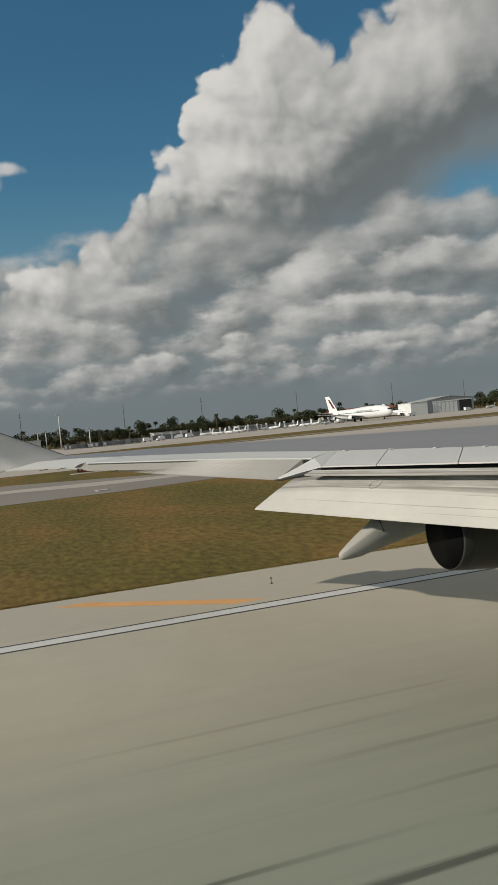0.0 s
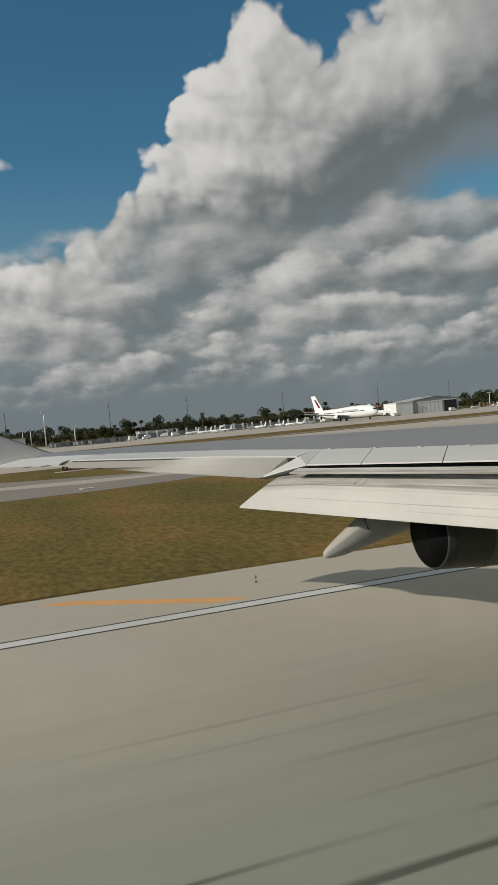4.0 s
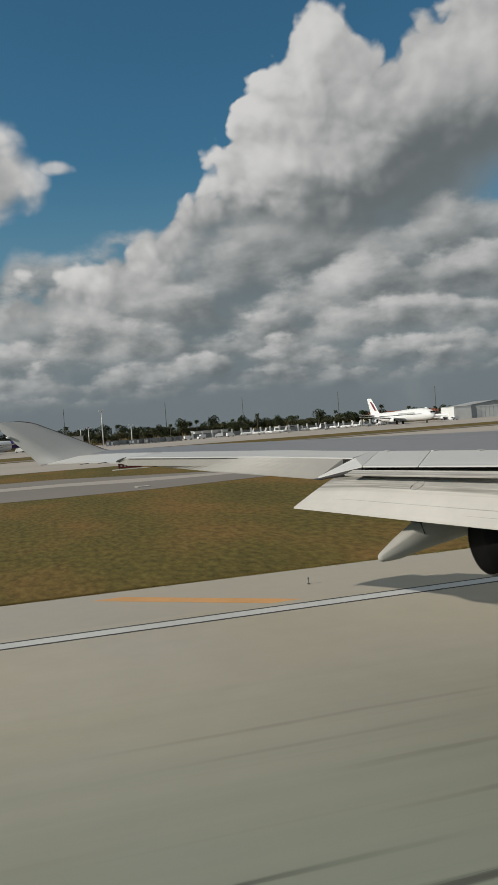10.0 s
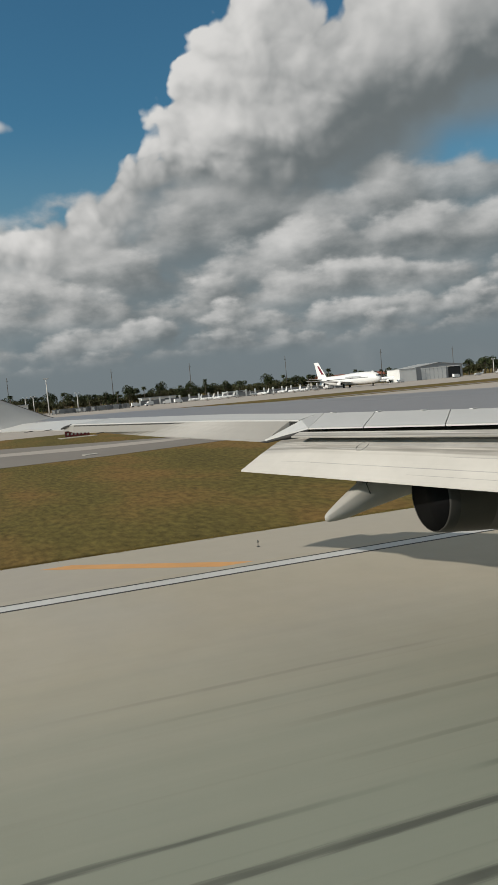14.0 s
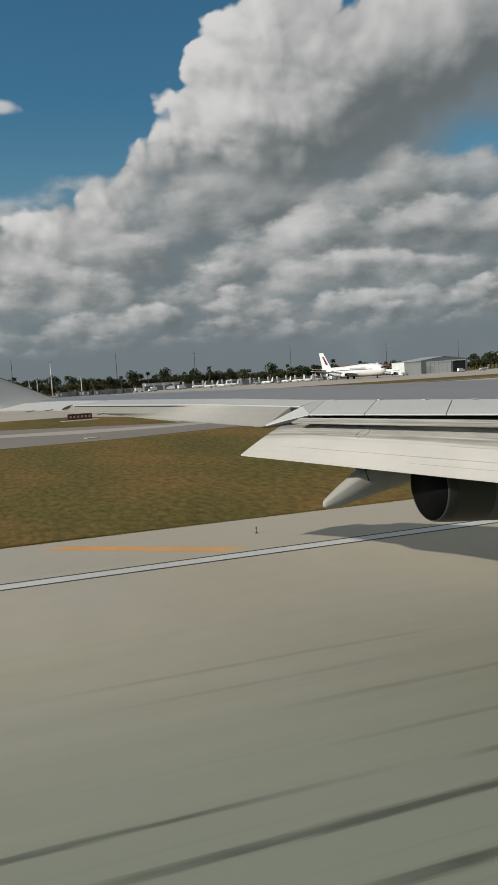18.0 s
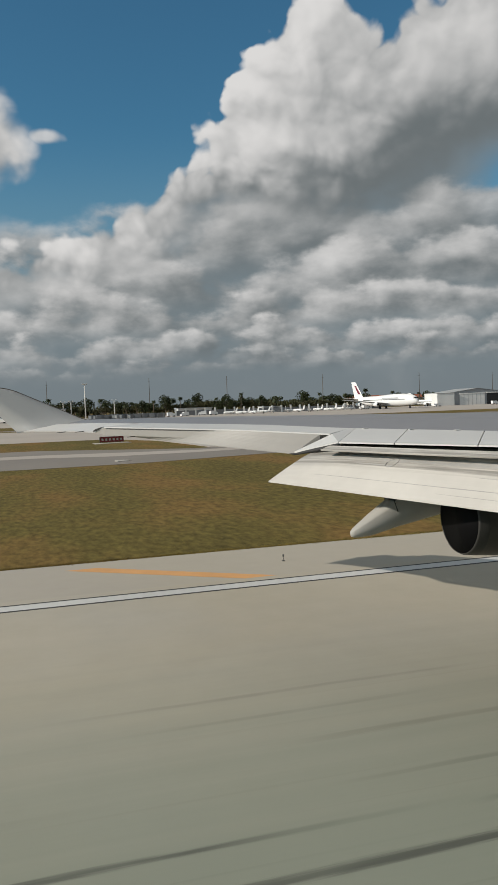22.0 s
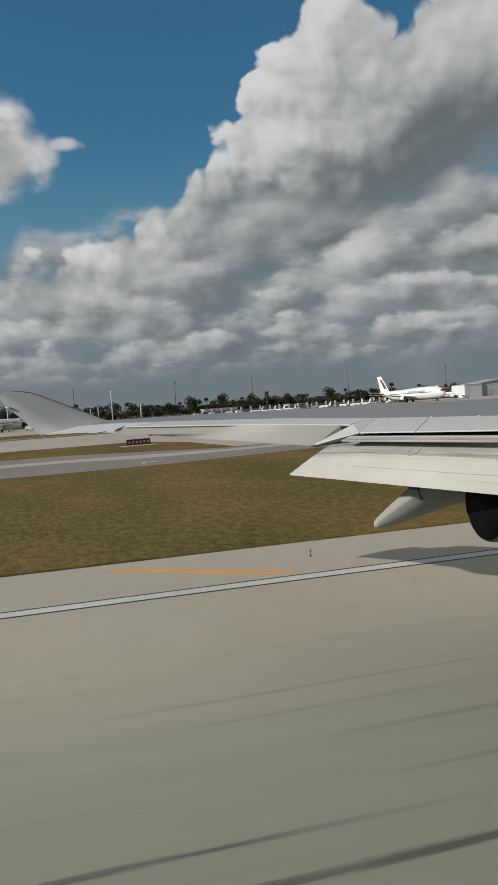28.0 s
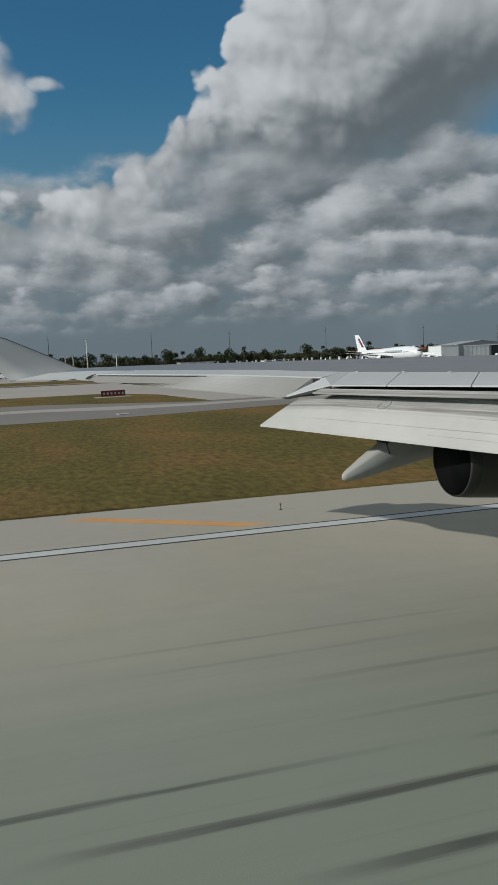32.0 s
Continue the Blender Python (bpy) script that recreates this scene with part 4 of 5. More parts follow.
# ------------------------------------------------ hangars and sheds
M["panel_white"] = material("white_metal_cladding", (0.70, 0.70, 0.68), 0.5, grain=(0.4, 0.03), stain=(0.1, 0.08))
M["panel_grey"] = material("grey_metal_cladding", (0.30, 0.31, 0.32), 0.5, grain=(0.4, 0.03), stain=(0.1, 0.08))
M["roof_grey"] = material("grey_roof_sheet", (0.36, 0.37, 0.37), 0.5, stain=(0.05, 0.1))
# black for sheets that stand for the shade inside open doorways
M["dark_open"] = material("doorway_shade_black", (0.02, 0.022, 0.024), 0.8)
M["terracotta"] = material("terracotta_roof", (0.30, 0.10, 0.055), 0.8, stain=(0.1, 0.2))
M["stucco"] = material("pale_stucco", (0.52, 0.48, 0.41), 0.85, stain=(0.1, 0.1))
M["teal_band"] = material("blue_green_band", (0.03, 0.14, 0.20), 0.5)
M["container"] = material("grey_container_metal", (0.20, 0.205, 0.21), 0.5, metal=0.3, per_piece=0.5)


def gable(name, x0, x1, y0, y1, eave, ridge, mat, along_x=True):
    v = [(x0, y0, 0), (x1, y0, 0), (x1, y1, 0), (x0, y1, 0), (x0, y0, eave), (x1, y0, eave), (x1, y1, eave), (x0, y1, eave)]
    if along_x:
        ym = (y0 + y1) / 2
        v += [(x0, ym, ridge), (x1, ym, ridge)]
        f = [(0, 1, 5, 4), (2, 3, 7, 6), (0, 4, 8, 7, 3), (1, 2, 6, 9, 5), (4, 5, 9, 8), (6, 7, 8, 9), (0, 3, 2, 1)]
    else:
        xm = (x0 + x1) / 2
        v += [(xm, y0, ridge), (xm, y1, ridge)]
        f = [(0, 1, 5, 8, 4), (2, 3, 7, 9, 6), (0, 4, 7, 3), (1, 2, 6, 5), (4, 8, 9, 7), (5, 6, 9, 8), (0, 3, 2, 1)]
    return mesh_of(name, v, f, mat)


def hangar(at, w, d, eave, ridge, label, doors, annex=None, wall="panel_grey"):
    """Shed with its gable to -y; doors: (x0, x1, height, open)."""
    h = thing("hangar", label, "hangar", "hangars", at=at)
    part("hall", gable("hall", -w / 2, w / 2, 0, d, eave, ridge, M[wall], False), h)
    for s in (-1, 1):
        part("roof", mesh_of("roof", [(0, -0.6, ridge + 0.12), (s * (w / 2 + 0.6), -0.6, eave + 0.0), (s * (w / 2 + 0.6), d + 0.6, eave + 0.0), (0, d + 0.6, ridge + 0.12),
                                      (0, -0.6, ridge + 0.4), (s * (w / 2 + 0.6), -0.6, eave + 0.28), (s * (w / 2 + 0.6), d + 0.6, eave + 0.28), (0, d + 0.6, ridge + 0.4)],
                            [(0, 1, 2, 3), (4, 7, 6, 5), (0, 4, 5, 1), (2, 6, 7, 3), (1, 5, 6, 2), (0, 3, 7, 4)], M["roof_grey"]), h)
    for x0, x1, hh, is_open in doors:
        # an open door is a black sheet on the wall, its inner shade painted
        p = part("door", box("door", M["dark_open"] if is_open else M["panel_white"], x0, x1, -0.25, -0.02, 0, hh), h, "open hangar doorway as a flat sheet painted black for its shade" if is_open else "closed sliding hangar door")
        if not is_open:
            for k in range(1, 6):
                x = x0 + (x1 - x0) * k / 6
                part("door_joint", box("door_joint", M["panel_grey"], x - 0.1, x + 0.1, -0.32, -0.26, 0, hh), p)
        part("door_lintel", box("door_lintel", M["panel_white"], x0 - 0.4, x1 + 0.4, -0.5, -0.02, hh, hh + 0.7), h)
    if annex:
        x0, x1, hh = annex
        part("annex", box("annex", M["panel_white"], x0, x1, -1.5, d * 0.6, 0, hh), h, "white lower annex")
        part("annex_roof", box("annex_roof", M["roof_grey"], x0 - 0.3, x1 + 0.3, -1.8, d * 0.6 + 0.3, hh, hh + 0.35), h)
    return h


hangar(at_az(32.9, 560, -0.02, -6), 42, 40, 10.5, 13.2, "grey metal aircraft hangar with an open dark doorway", [(-16, 6, 9.0, False), (8, 19, 9.2, True)], (-36, -21.2, 10.0))


def villa_block(at, w, label, roof="terracotta", high=8.0):
    b = thing("apartment_block", label, "building", "low buildings", at=at)
    part("wall", box("wall", M["stucco"], -w / 2, w / 2, 0, 14, 0, high), b)
    part("roof", gable("roof", -w / 2 - 1, w / 2 + 1, -1, 15, 0.3, 3.2, M[roof]), b, at=pose(0, 0, high))
    n = int(w / 4.5)
    for k in range(n):
        x = -w / 2 + (k + 0.5) * w / n
        for z in (1.2, 4.8):
            part("window", box("window", M["window_dark"], x - 0.8, x + 0.8, -0.08, 0.04, z, z + 1.5), b)
    return b


villa_block(at_az(25.6, 690), 44, "low building with a long terracotta roof beyond the apron")
villa_block(at_az(28.2, 700), 30, "low building with a long terracotta roof beyond the apron")
villa_block(at_az(38.5, 700), 36, "low pale building with a grey roof behind trees", "roof_grey")


def low_shed(at, w, d, h, label, band=None):
    b = thing("cargo_shed", label, "shed", "cargo sheds", at=at)
    part("wall", box("wall", M["panel_white"], -w / 2, w / 2, 0, d, 0, h), b)
    part("roof", box("roof", M["roof_grey"], -w / 2 - 0.6, w / 2 + 0.6, -2.2, d + 0.6, h, h + 0.5), b)
    if band:
        part("band", box("band", M[band], -w / 2 - 0.05, w / 2 + 0.05, -2.3, -2.22, h - 1.4, h - 0.05), b)
    for k in range(max(2, int(w / 9))):
        x = -w / 2 + (k + 0.5) * w / max(2, int(w / 9))
        # every third door is a black sheet, painted as a shaded opening
        part("dock_door", box("dock_door", M["dark_open"] if k % 3 == 1 else M["panel_grey"], x - 2, x + 2, -0.12, 0.02, 0, 3.8), b)
    return b


low_shed(at_az(1.0, 560), 46, 26, 7.5, "pale grey cargo shed at the apron edge")
low_shed(at_az(-6.8, 580), 90, 30, 7.5, "long pale cargo shed with a blue-green band", "teal_band")
low_shed(at_az(12.6, 575), 26, 12, 5.0, "small white service building by the fence")
low_shed(at_az(18.2, 600), 16, 10, 4.0, "small white service building by the fence")


# row of grey cargo containers on dollies
def container(at, label="grey metal air-cargo container on a low dolly"):
    c = thing("cargo_container", label, "container", "row of cargo containers", at=at)
    part("body", mesh_of("body", [(-1.5, -1.2, 0.5), (1.5, -1.2, 0.5), (1.5, 1.2, 0.5), (-1.5, 1.2, 0.5), (-1.5, -1.2, 2.6), (1.5, -1.2, 2.6), (1.5, 1.2, 2.6), (-1.5, 1.2, 2.6), (-1.0, -1.2, 3.1), (1.0, -1.2, 3.1), (1.0, 1.2, 3.1), (-1.0, 1.2, 3.1)],
                         [(0, 3, 2, 1), (0, 1, 5, 9, 8, 4), (2, 3, 7, 11, 10, 6), (1, 2, 6, 5), (3, 0, 4, 7), (5, 6, 10, 9), (7, 4, 8, 11), (8, 9, 10, 11)], M["container"]), c)
    part("door_curtain", box("door_curtain", M["panel_white"], -1.2, 0.2, -1.24, -1.21, 0.7, 2.5), c)
    part("dolly", box("dolly", M["steel"], -1.6, 1.6, -1.3, 1.3, 0.32, 0.48), c)
    for x in (-1.2, 1.2):
        part("wheel", tube("wheel", M["tyre"], [(x, -1.2, 0.18), (x, 1.2, 0.18)], [0.18, 0.18], 10), c)
    return c


c0 = container(at_az(5.1, 498))
rnd = random.Random(8)
for i in range(1, 30):
    copy_thing(c0, pose(498 * math.tan(radians(5.1)) + 3.6 * i * 0.42 + i * 0.1 + rnd.uniform(-0.1, 0.1), 498 + rnd.uniform(-3, 3) + (i % 3) * 4.5, -0.02, 0, 0, rnd.choice((0, 180)) + rnd.uniform(-8, 8)))


# boundary fence of white columns with dark mesh between
fence = thing("boundary_fence", "long boundary fence of white columns and dark panels", "fence")
fence_y, x = 545, 108.0
col = box("column", M["panel_white"], -0.55, 0.55, -0.4, 0.4, 0, 5.2)
pan = box("panel", M["container"], -3.0, 3.0, -0.05, 0.05, 0.2, 3.6)
while x < 262:
    part("column", col, fence, at=pose(x, fence_y, -0.02))
    part("panel", pan, fence, at=pose(x + 3.6, fence_y, -0.02))
    x += 7.2


# apron vehicles
def truck(at, label, body, cab_first=True):
    t = thing("service_truck", label, "truck", "apron vehicles", at=at)
    part("cargo_body", box("cargo_body", M[body], -2.2, 1.6, -1.1, 1.1, 0.75, 2.9), t)
    part("cab", mesh_of("cab", [(1.7, -1.05, 0.5), (3.5, -1.05, 0.5), (3.5, 1.05, 0.5), (1.7, 1.05, 0.5), (1.7, -1.05, 2.3), (2.9, -1.05, 2.3), (2.9, 1.05, 2.3), (1.7, 1.05, 2.3), (3.5, -1.05, 1.4), (3.5, 1.05, 1.4)],
                        [(0, 3, 2, 1), (0, 1, 8, 5, 4), (2, 3, 7, 6, 9), (1, 2, 9, 8), (8, 9, 6, 5), (4, 5, 6, 7), (3, 0, 4, 7)], M["white"]), t)
    part("windscreen", mesh_of("windscreen", [(3.5, -0.9, 1.46), (3.5, 0.9, 1.46), (2.98, 0.9, 2.24), (2.98, -0.9, 2.24), (3.46, -0.9, 1.42), (3.46, 0.9, 1.42), (2.94, 0.9, 2.2), (2.94, -0.9, 2.2)],
                               [(0, 1, 2, 3), (7, 6, 5, 4), (0, 4, 5, 1), (2, 6, 7, 3)], M["window_dark"]), t)
    for x in (-1.3, 2.6):
        for y in (-0.95, 0.95):
            part("wheel", tube("wheel", M["tyre"], [(x, y - 0.14, 0.42), (x, y + 0.14, 0.42)], [0.42, 0.42], 12), t)
    return t


v0 = truck(at_az(11.9, 512, -0.02, 200), "white service truck parked on the apron", "white")
for az, y, turn in ((10.8, 520, 10), (13.2, 530, 170), (13.9, 522, 15), (30.2, 520, 185), (25.0, 530, 20), (37.3, 505, 170), (34.0, 512, 5), (2.4, 520, 30), (-1.0, 515, 160)):
    copy_thing(v0, at_az(az, y, -0.02, turn))


# ------------------------------------------------ trees
M["bark"] = material("grey_brown_bark", (0.12, 0.095, 0.07), 0.9, grain=(4, 0.2))
M["leaf"] = material("dark_green_leaves", (0.040, 0.050, 0.020), 0.7, grain=(0.3, 0.3), stain=(0.08, 0.3), per_piece=0.5, spec=0.2)
M["leaf_dry"] = material("olive_leaves", (0.060, 0.060, 0.026), 0.7, grain=(0.3, 0.3), stain=(0.08, 0.3), per_piece=0.5, spec=0.2)
M["frond"] = material("palm_fronds", (0.042, 0.050, 0.024), 0.6, grain=(0.5, 0.2), per_piece=0.4, spec=0.2)


def leaf_cloud(rnd, centres, count, size):
    verts, faces = [], []
    for _ in range(count):
        c, r = centres[rnd.randrange(len(centres))]
        d = Vector((rnd.gauss(0, 1), rnd.gauss(0, 1), rnd.gauss(0, 1))).normalized() * r * rnd.uniform(0.55, 1.08)
        p = c + Vector((d.x, d.y, d.z * 0.75))
        n = Vector((rnd.gauss(0, 1), rnd.gauss(0, 1), rnd.gauss(0, 1))).normalized()
        a = n.orthogonal().normalized() * size * rnd.uniform(0.6, 1.3)
        b = n.cross(a).normalized() * size * rnd.uniform(0.4, 0.9)
        o = len(verts)
        verts += [p - a, p + b + n * 0.1 * size, p + a, p - b + n * 0.1 * size]
        faces.append((o, o + 1, o + 2, o + 3))
    return verts, faces


def raw_mesh(name, verts, faces, mat):
    me = bpy.data.meshes.new(name)
    me.from_pydata([tuple(v) for v in verts], [], faces)
    me.materials.append(mat)
    return me


def broad_tree(seed, h, spread, mat, at):
    rnd = random.Random(seed)
    t = thing("broadleaf_tree", "dense dark green broadleaf tree beyond the apron", "tree", "trees along the airfield edge", at=at)
    limbs = [tube_data([(0, 0, 0), (0.2, 0.1, h * 0.3), (0.1, 0, h * 0.55)], [0.45, 0.35, 0.2], 7)]
    centres = []
    for k in range(9):
        a = k * 2.4 + rnd.uniform(-0.4, 0.4)
        rr = spread * rnd.uniform(0.15, 0.75)
        zc = h * rnd.uniform(0.38, 0.85)
        c = Vector((rr * math.cos(a), rr * math.sin(a), zc))
        centres.append((c, spread * rnd.uniform(0.28, 0.5)))
        limbs.append(tube_data([(0.1, 0, h * 0.3), tuple(c * 0.6 + Vector((0, 0, h * 0.12))), tuple(c)], [0.2, 0.12, 0.05], 5))
    part("trunk", mesh_of("trunk", *merge(limbs), M["bark"]), t)
    part("crown", raw_mesh("crown", *leaf_cloud(rnd, centres, 700, 0.55), mat), t)
    return t


def palm_tree(seed, h, at):
    rnd = random.Random(seed)
    t = thing("palm_tree", "slender palm tree beyond the apron", "palm tree", "palms along the airfield edge", at=at)
    lean = rnd.uniform(-0.5, 0.5)
    part("trunk", tube("trunk", M["bark"], [(0, 0, 0), (lean * 0.4, 0, h * 0.5), (lean, 0, h)], [0.32, 0.24, 0.2], 7), t)
    verts, faces = [], []
    for k in range(38):
        a, up = k * 2.4, rnd.uniform(-0.7, 1.1)
        out, o = Vector((math.cos(a), math.sin(a), 0)), len(verts)
        side = Vector((-math.sin(a), math.cos(a), 0))
        ln = rnd.uniform(1.7, 2.7)
        for j in range(5):
            f = j / 4
            p = Vector((lean, 0, h)) + out * ln * f + Vector((0, 0, up * ln * f - 1.2 * f * f * ln * 0.6))
            w = 0.60 * math.sin(math.pi * (0.12 + 0.85 * f))
            verts += [p - side * w - Vector((0, 0, w * 0.5)), p, p + side * w - Vector((0, 0, w * 0.5))]
        for j in range(4):
            q = o + 3 * j
            faces += [(q, q + 1, q + 4, q + 3), (q + 1, q + 2, q + 5, q + 4)]
    part("crown", raw_mesh("crown", verts, faces, M["frond"]), t)
    return t


rnd = random.Random(21)
protos = [broad_tree(1, 12, 6.5, M["leaf"], at_az(7.0, 640)), broad_tree(2, 10, 7.5, M["leaf_dry"], at_az(12.0, 630)), broad_tree(3, 15, 6.0, M["leaf"], at_az(17.5, 650)), broad_tree(4, 8, 6.0, M["leaf_dry"], at_az(21.0, 625))]
palms = [palm_tree(5, 13, at_az(11.0, 640)), palm_tree(6, 16, at_az(16.0, 645)), palm_tree(7, 10, at_az(18.5, 630))]
for i in range(230):
    az = -12 + 64 * (i + rnd.random()) / 230
    dense = 1.0 if az < 24 or az > 33 else 0.45
    if rnd.random() > dense:
        continue
    y = rnd.uniform(625, 720)
    m = at_az(az, y) @ pose(0, 0, 0, 0, 0, rnd.uniform(0, 360))
    o = copy_thing(protos[rnd.randrange(4)], m)
    k = rnd.uniform(0.85, 1.22)
    o.scale = (k, k, k * rnd.uniform(0.85, 1.1))
for i in range(70):
    az = -10 + 60 * (i + rnd.random()) / 70
    o = copy_thing(palms[rnd.randrange(3)], at_az(az, rnd.uniform(600, 700)) @ pose(0, 0, 0, 0, 0, rnd.uniform(0, 360)))
    k = rnd.uniform(0.65, 1.0)
    o.scale = (k * 1.15, k * 1.15, k)
for az, y in ((36.5, 640), (37.2, 650), (38.0, 640), (39.0, 655), (40.2, 640), (34.9, 690), (35.8, 690)):
    o = copy_thing(protos[2], at_az(az, y))
    o.scale = (1.2, 1.2, 1.15)

# far woods behind
rnd = random.Random(33)
cents = []
for i in range(420):
    az = -40 + 130 * (i + rnd.random()) / 420
    if abs(az) > 80:
        continue
    y = rnd.uniform(740, 800)
    cents.append((Vector((y * math.tan(radians(az)), y, rnd.uniform(1.5, 6.5))), rnd.uniform(3.5, 6.5)))
me = raw_mesh("far_woods", *leaf_cloud(rnd, cents, 30000, 0.9), M["leaf"])
tagged(new("far_woods", me), "distant low dark green woods along the horizon", "woods", kind="stuff")


# ------------------------------------------------ the rest of the runway, behind and ahead
def ribbon(name, pts, w, top, depth, mat):
    """A strip of even width along a plan path."""
    a, b = [], []
    for i, p in enumerate(pts):
        d = (Vector(pts[min(i + 1, len(pts) - 1)]) - Vector(pts[max(i - 1, 0)])).normalized()
        n = Vector((-d.y, d.x)) * w / 2
        a.append((p[0] + n.x, p[1] + n.y))
        b.append((p[0] - n.x, p[1] - n.y))
    return slab(name, a + b[::-1], top, depth, mat)


def bend(x, y, reach, side, y1):
    """Quarter-turn path that leaves the runway and straightens towards the taxiway."""
    return [(x + side * reach * math.sin(f * 1.35), y + (y1 - y) * (1 - math.cos(f * 1.35)) / (1 - math.cos(1.35))) for f in [k / 14 for k in range(15)]]


def connector(x, side):
    path = bend(x, 24, 46, side, 100)
    tagged(part("connector_taxiway", ribbon("connector_taxiway", path, 24, -0.026, 0.2, M["apron"])), "pale concrete taxiway curving through the grass", "taxiway", "connecting taxiways", "structure")
    line = thing("taxi_line", "yellow painted taxi line with dark borders", "road marking", "curved taxi lines", "structure")
    part("yellow_stripe", ribbon("yellow_stripe", bend(x - 8 * side, 20, 54, side, 100), 0.3, 0.009, 0.035, M["yellow"]), line)
    part("dark_border", ribbon("dark_border", bend(x - 8 * side, 20, 54, side, 100), 0.75, 0.0065, 0.035, M["dark_line"]), line)


for x, side in ((-262, 1), (-118, 1), (118, 1), (232, -1), (466, 1), (628, 1)):
    connector(x, side)


def runway_bar(x0, x1, y0, y1, label="white painted touchdown bar with a dark outline"):
    bar = thing("runway_bar", label, "road marking", "runway bars", "structure")
    part("dark_outline", box("dark_outline", M["dark_line"], x0 - 0.2, x1 + 0.2, y0 - 0.18, y1 + 0.18, -0.003, 0.005), bar)
    part("white_field", box("white_field", M["white_line"], x0, x1, y0, y1, -0.002, 0.009), bar)


for x0, x1, y0, y1 in ((-440, -417, 16, 18), (-440, -417, 12.5, 14.5), (-181, -158.5, 11.5, 13.5), (-181, -158.5, 8.2, 10.2)):
    runway_bar(x0, x1, y0, y1)
runway_bar(-312, -266, 8.0, 17.3, "broad white painted aiming block with a dark outline")

for x, y, turn, w, faces, label in (
        (-273.4, 74.4, 10, 4.4, [(0, 0.5, "sign_black", "yellow", 2), (0.5, 1, "sign_yellow", "dark", 3)], "black and yellow taxiway sign on a concrete slab in the grass"),
        (-274.8, 114.6, 12, 1.8, [(0, 1, "sign_yellow", "dark", 2)], "small yellow taxiway sign in the grass"),
        (-277.6, 143, 8, 3.6, [(0, 1, "sign_red", "white", 4)], "dark red holding sign with pale writing"),
        (451.6, 39.7, 0, 1.3, [(0, 1, "sign_yellow", "dark", 2)], "small yellow taxiway sign on a pale slab"),
        (608.9, 67.6, 8, 3.6, [(0, 0.5, "sign_black", "yellow", 2), (0.5, 1, "sign_yellow", "dark", 3)], "black and yellow taxiway sign beside the taxiway bend"),
        (611.4, 40.5, 60, 1.2, [(0, 1, "sign_yellow", "dark", 1)], "small yellow sign seen nearly edge-on on its slab")):
    airfield_sign(pose(x, y, -0.05, 0, 0, turn), w, 0.95, faces, label, pad=(1.2, 0.9))

# distance marker with a round pale mark on a black board
marker = thing("distance_marker", "black distance marker board with a round pale mark", "airfield sign", at=pose(448.9, 44.5, -0.05))
part("slab", box("slab", M["pad"], -0.9, 0.9, -0.8, 0.8, 0, 0.1), marker)
part("board", box("board", M["sign_black"], -0.5, 0.5, -0.1, 0.1, 0.1, 1.55), marker)
part("round_mark", tube("round_mark", M["pad"], [(0, -0.125, 0.85), (0, -0.105, 0.85)], [0.36, 0.36], 20), marker, "plain pale disc")

# red and white equipment shed with a lattice mast
shed = thing("equipment_shed", "red and white checked equipment shed with a lattice mast", "shed", at=pose(-314.4, 94, -0.05))
for i in range(4):
    for k in range(3):
        part("panel", box("panel", M["red_paint"] if (i + k) % 2 else M["white"], -3 + 1.5 * i, -1.5 + 1.5 * i, 0, 2.6, 0.9 * k, 0.9 * k + 0.9), shed)
part("roof", box("roof", M["roof_grey"], -3.2, 3.2, -0.2, 2.8, 2.7, 2.9), shed)
for x in (5.0, 6.1):
    for y in (0.4, 1.5):
        part("mast_leg", tube("mast_leg", M["red_paint"], [(x, y, 0), (x * 0.9 + 0.55, y * 0.9 + 0.09, 11)], [0.07, 0.05], 6), shed)
for k in range(10):
    z, s = 0.3 + 1.05 * k, 1 - 0.01 * k
    for y in (0.4, 1.5):
        part("mast_brace", tube("mast_brace", M["white"] if k % 2 else M["red_paint"], [(5.0, y, z), (6.05 * s + 0.05, y, z + 1.0)], [0.04, 0.04], 5), shed)

# long cargo terminal, office block and maintenance hangars
low_shed(pose(-250, 565, -0.02), 170, 34, 9.0, "long pale cargo terminal with a blue-green band", "teal_band")
low_shed(pose(-60, 600, -0.02), 60, 24, 8.0, "pale cargo shed with dark dock doors", "teal_band")


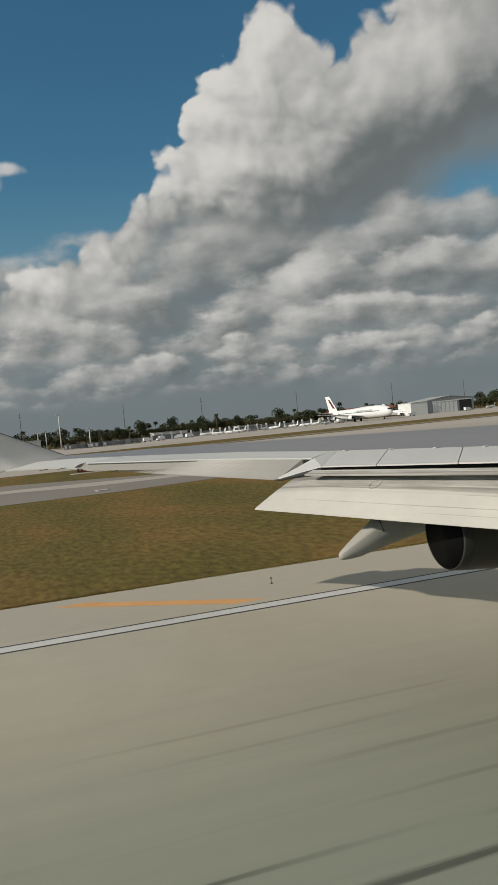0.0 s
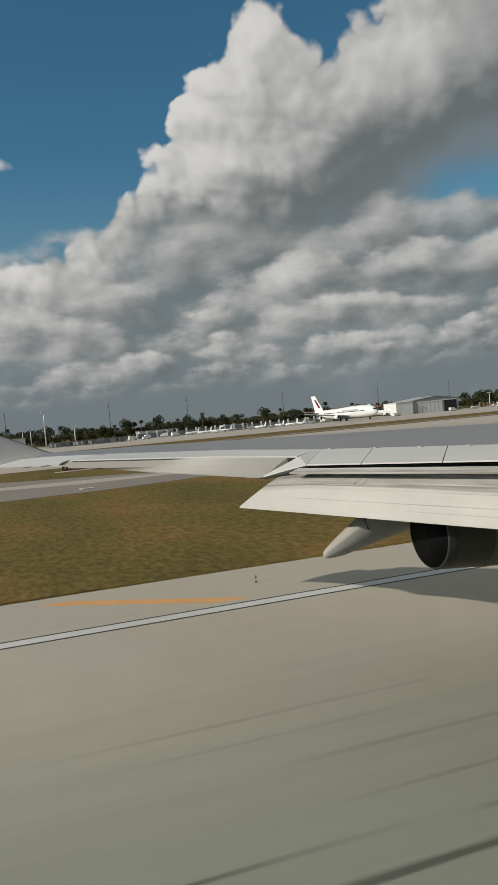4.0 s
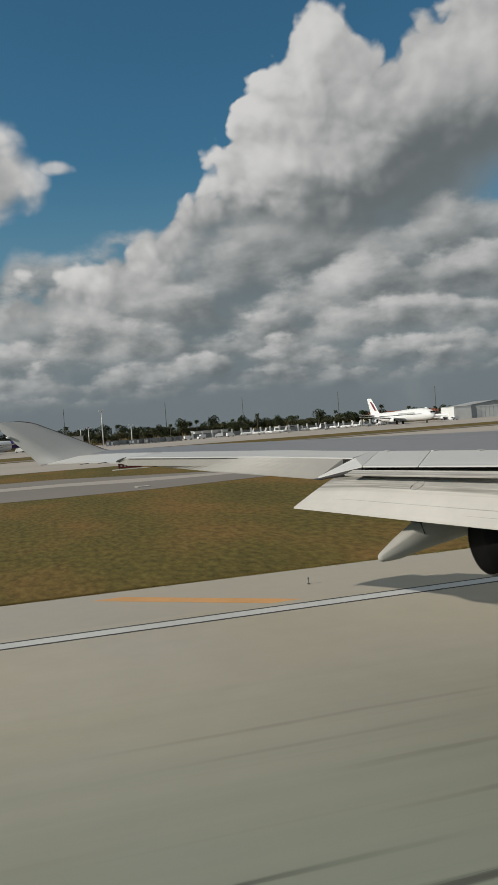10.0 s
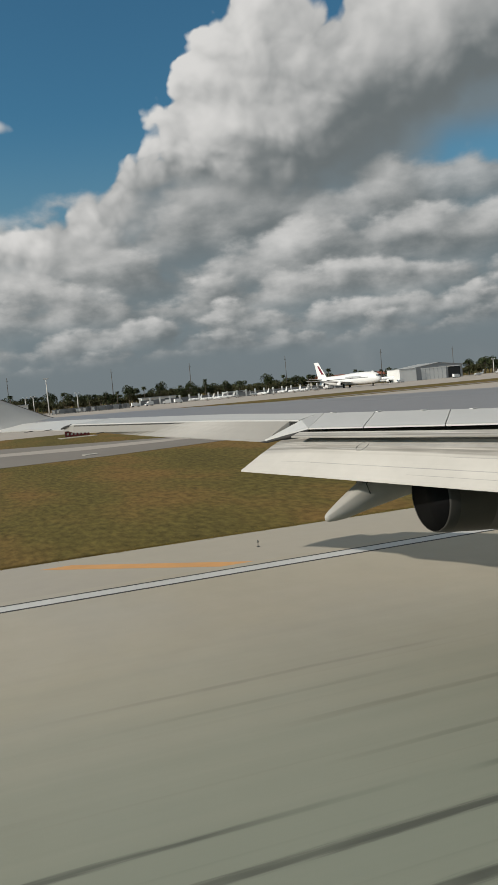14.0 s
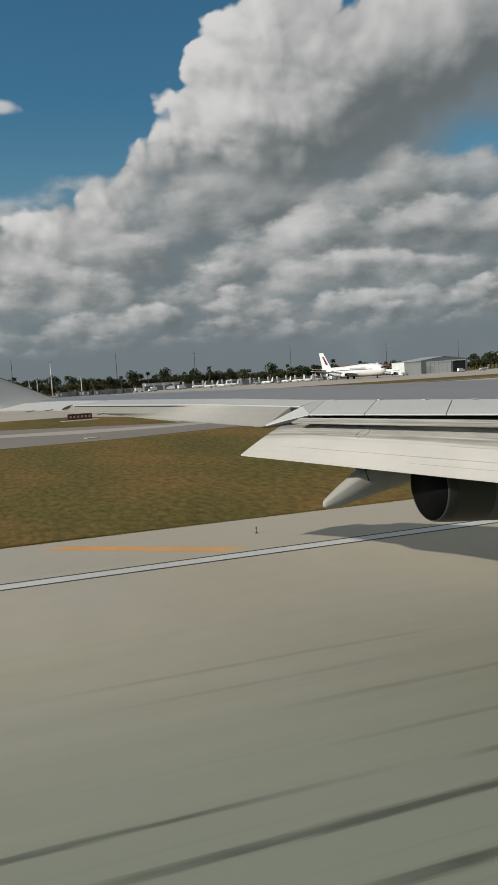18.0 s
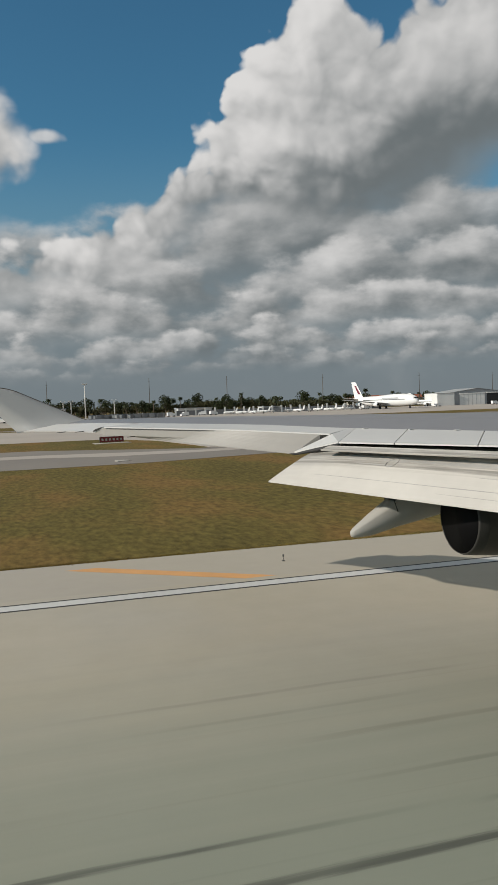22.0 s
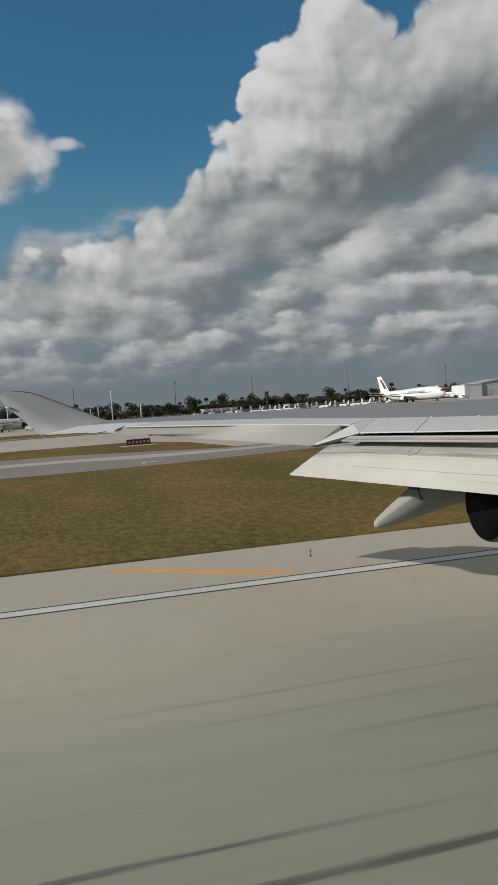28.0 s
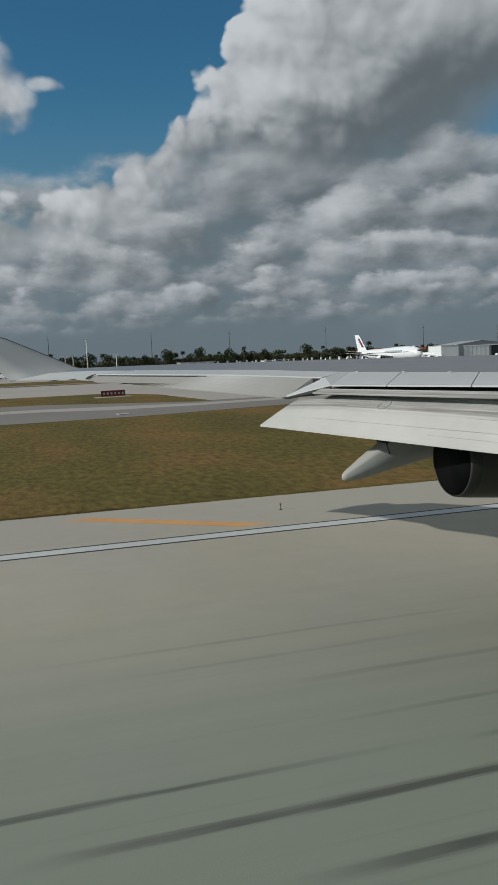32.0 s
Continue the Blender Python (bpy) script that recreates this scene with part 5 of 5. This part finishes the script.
def office_block(at, label):
    b = thing("office_block", label, "building", "", at=at)
    for x0, x1, y0, h in ((-38, -12, 4, 14), (-12, 14, 0, 18), (14, 38, -2, 24)):
        w = part("wall", box("wall", M["panel_grey"], x0, x1, y0, 30, 0, h), b)
        part("parapet", box("parapet", M["panel_white"], x0 - 0.2, x1 + 0.2, y0 - 0.2, 30.2, h, h + 0.7), b)
        n = int((x1 - x0) / 3)
        for z in range(3, int(h) - 2, 4):
            for k in range(n if x1 < 20 else 2):
                x = x0 + (k + 0.5) * (x1 - x0) / n
                part("window", box("window", M["window_dark"], x - 0.9, x + 0.9, y0 - 0.06, y0 + 0.02, z, z + 1.6), w)
    for x in (-6, 6, 18, 24):
        part("roof_unit", box("roof_unit", M["panel_white"], x, x + 3, 10, 14, 18.7 if x < 14 else 24.7, 21 if x < 14 else 27), b)
    return b


office_block(pose(700, 500, -0.02), "grey stepped office block with rows of windows")
for k in range(3):
    h = hangar(pose(880 + 64 * k, 505, -0.02), 62, 60, 14, 20, "white three-gabled maintenance hangar front", [(-26, -8, 9, False), (-6, 8, 9, True), (10, 26, 9, False)], None, "panel_white")
    if k == 1:
        part("emblem", tube("emblem", M["teal"], [(-6, -0.3, 14.5), (-6, -0.02, 14.5)], [1.6, 1.6], 8), h, "plain blue-green emblem")
        part("lettering", box("lettering", M["panel_grey"], -3.2, 6, -0.2, -0.02, 13.6, 15.4), h, "plain bar in place of the name")

for x, turn in ((-232, 205), (-176, 208)):
    aircraft("cargo_trijet", pose(x, 495, -0.02, 0, 0, turn), "white and purple three-engined cargo jet parked nose-away", "cargo jet", 58, 3.0, 4.8, 50, M["white"], M["purple"],
             [(3, 8.5, 2.6, 1.25, 4.6), (3, -8.5, 2.6, 1.25, 4.6), (-23, 0, 10.4, 1.2, 5.0)], tail_h=9.5, marking=M["purple"], rear_paint=M["purple"], group="parked cargo jets")
for x in (-520, -440, -360, -250, -175, 640, 760, 860):
    copy_thing(tall, pose(x, 505, -0.02))
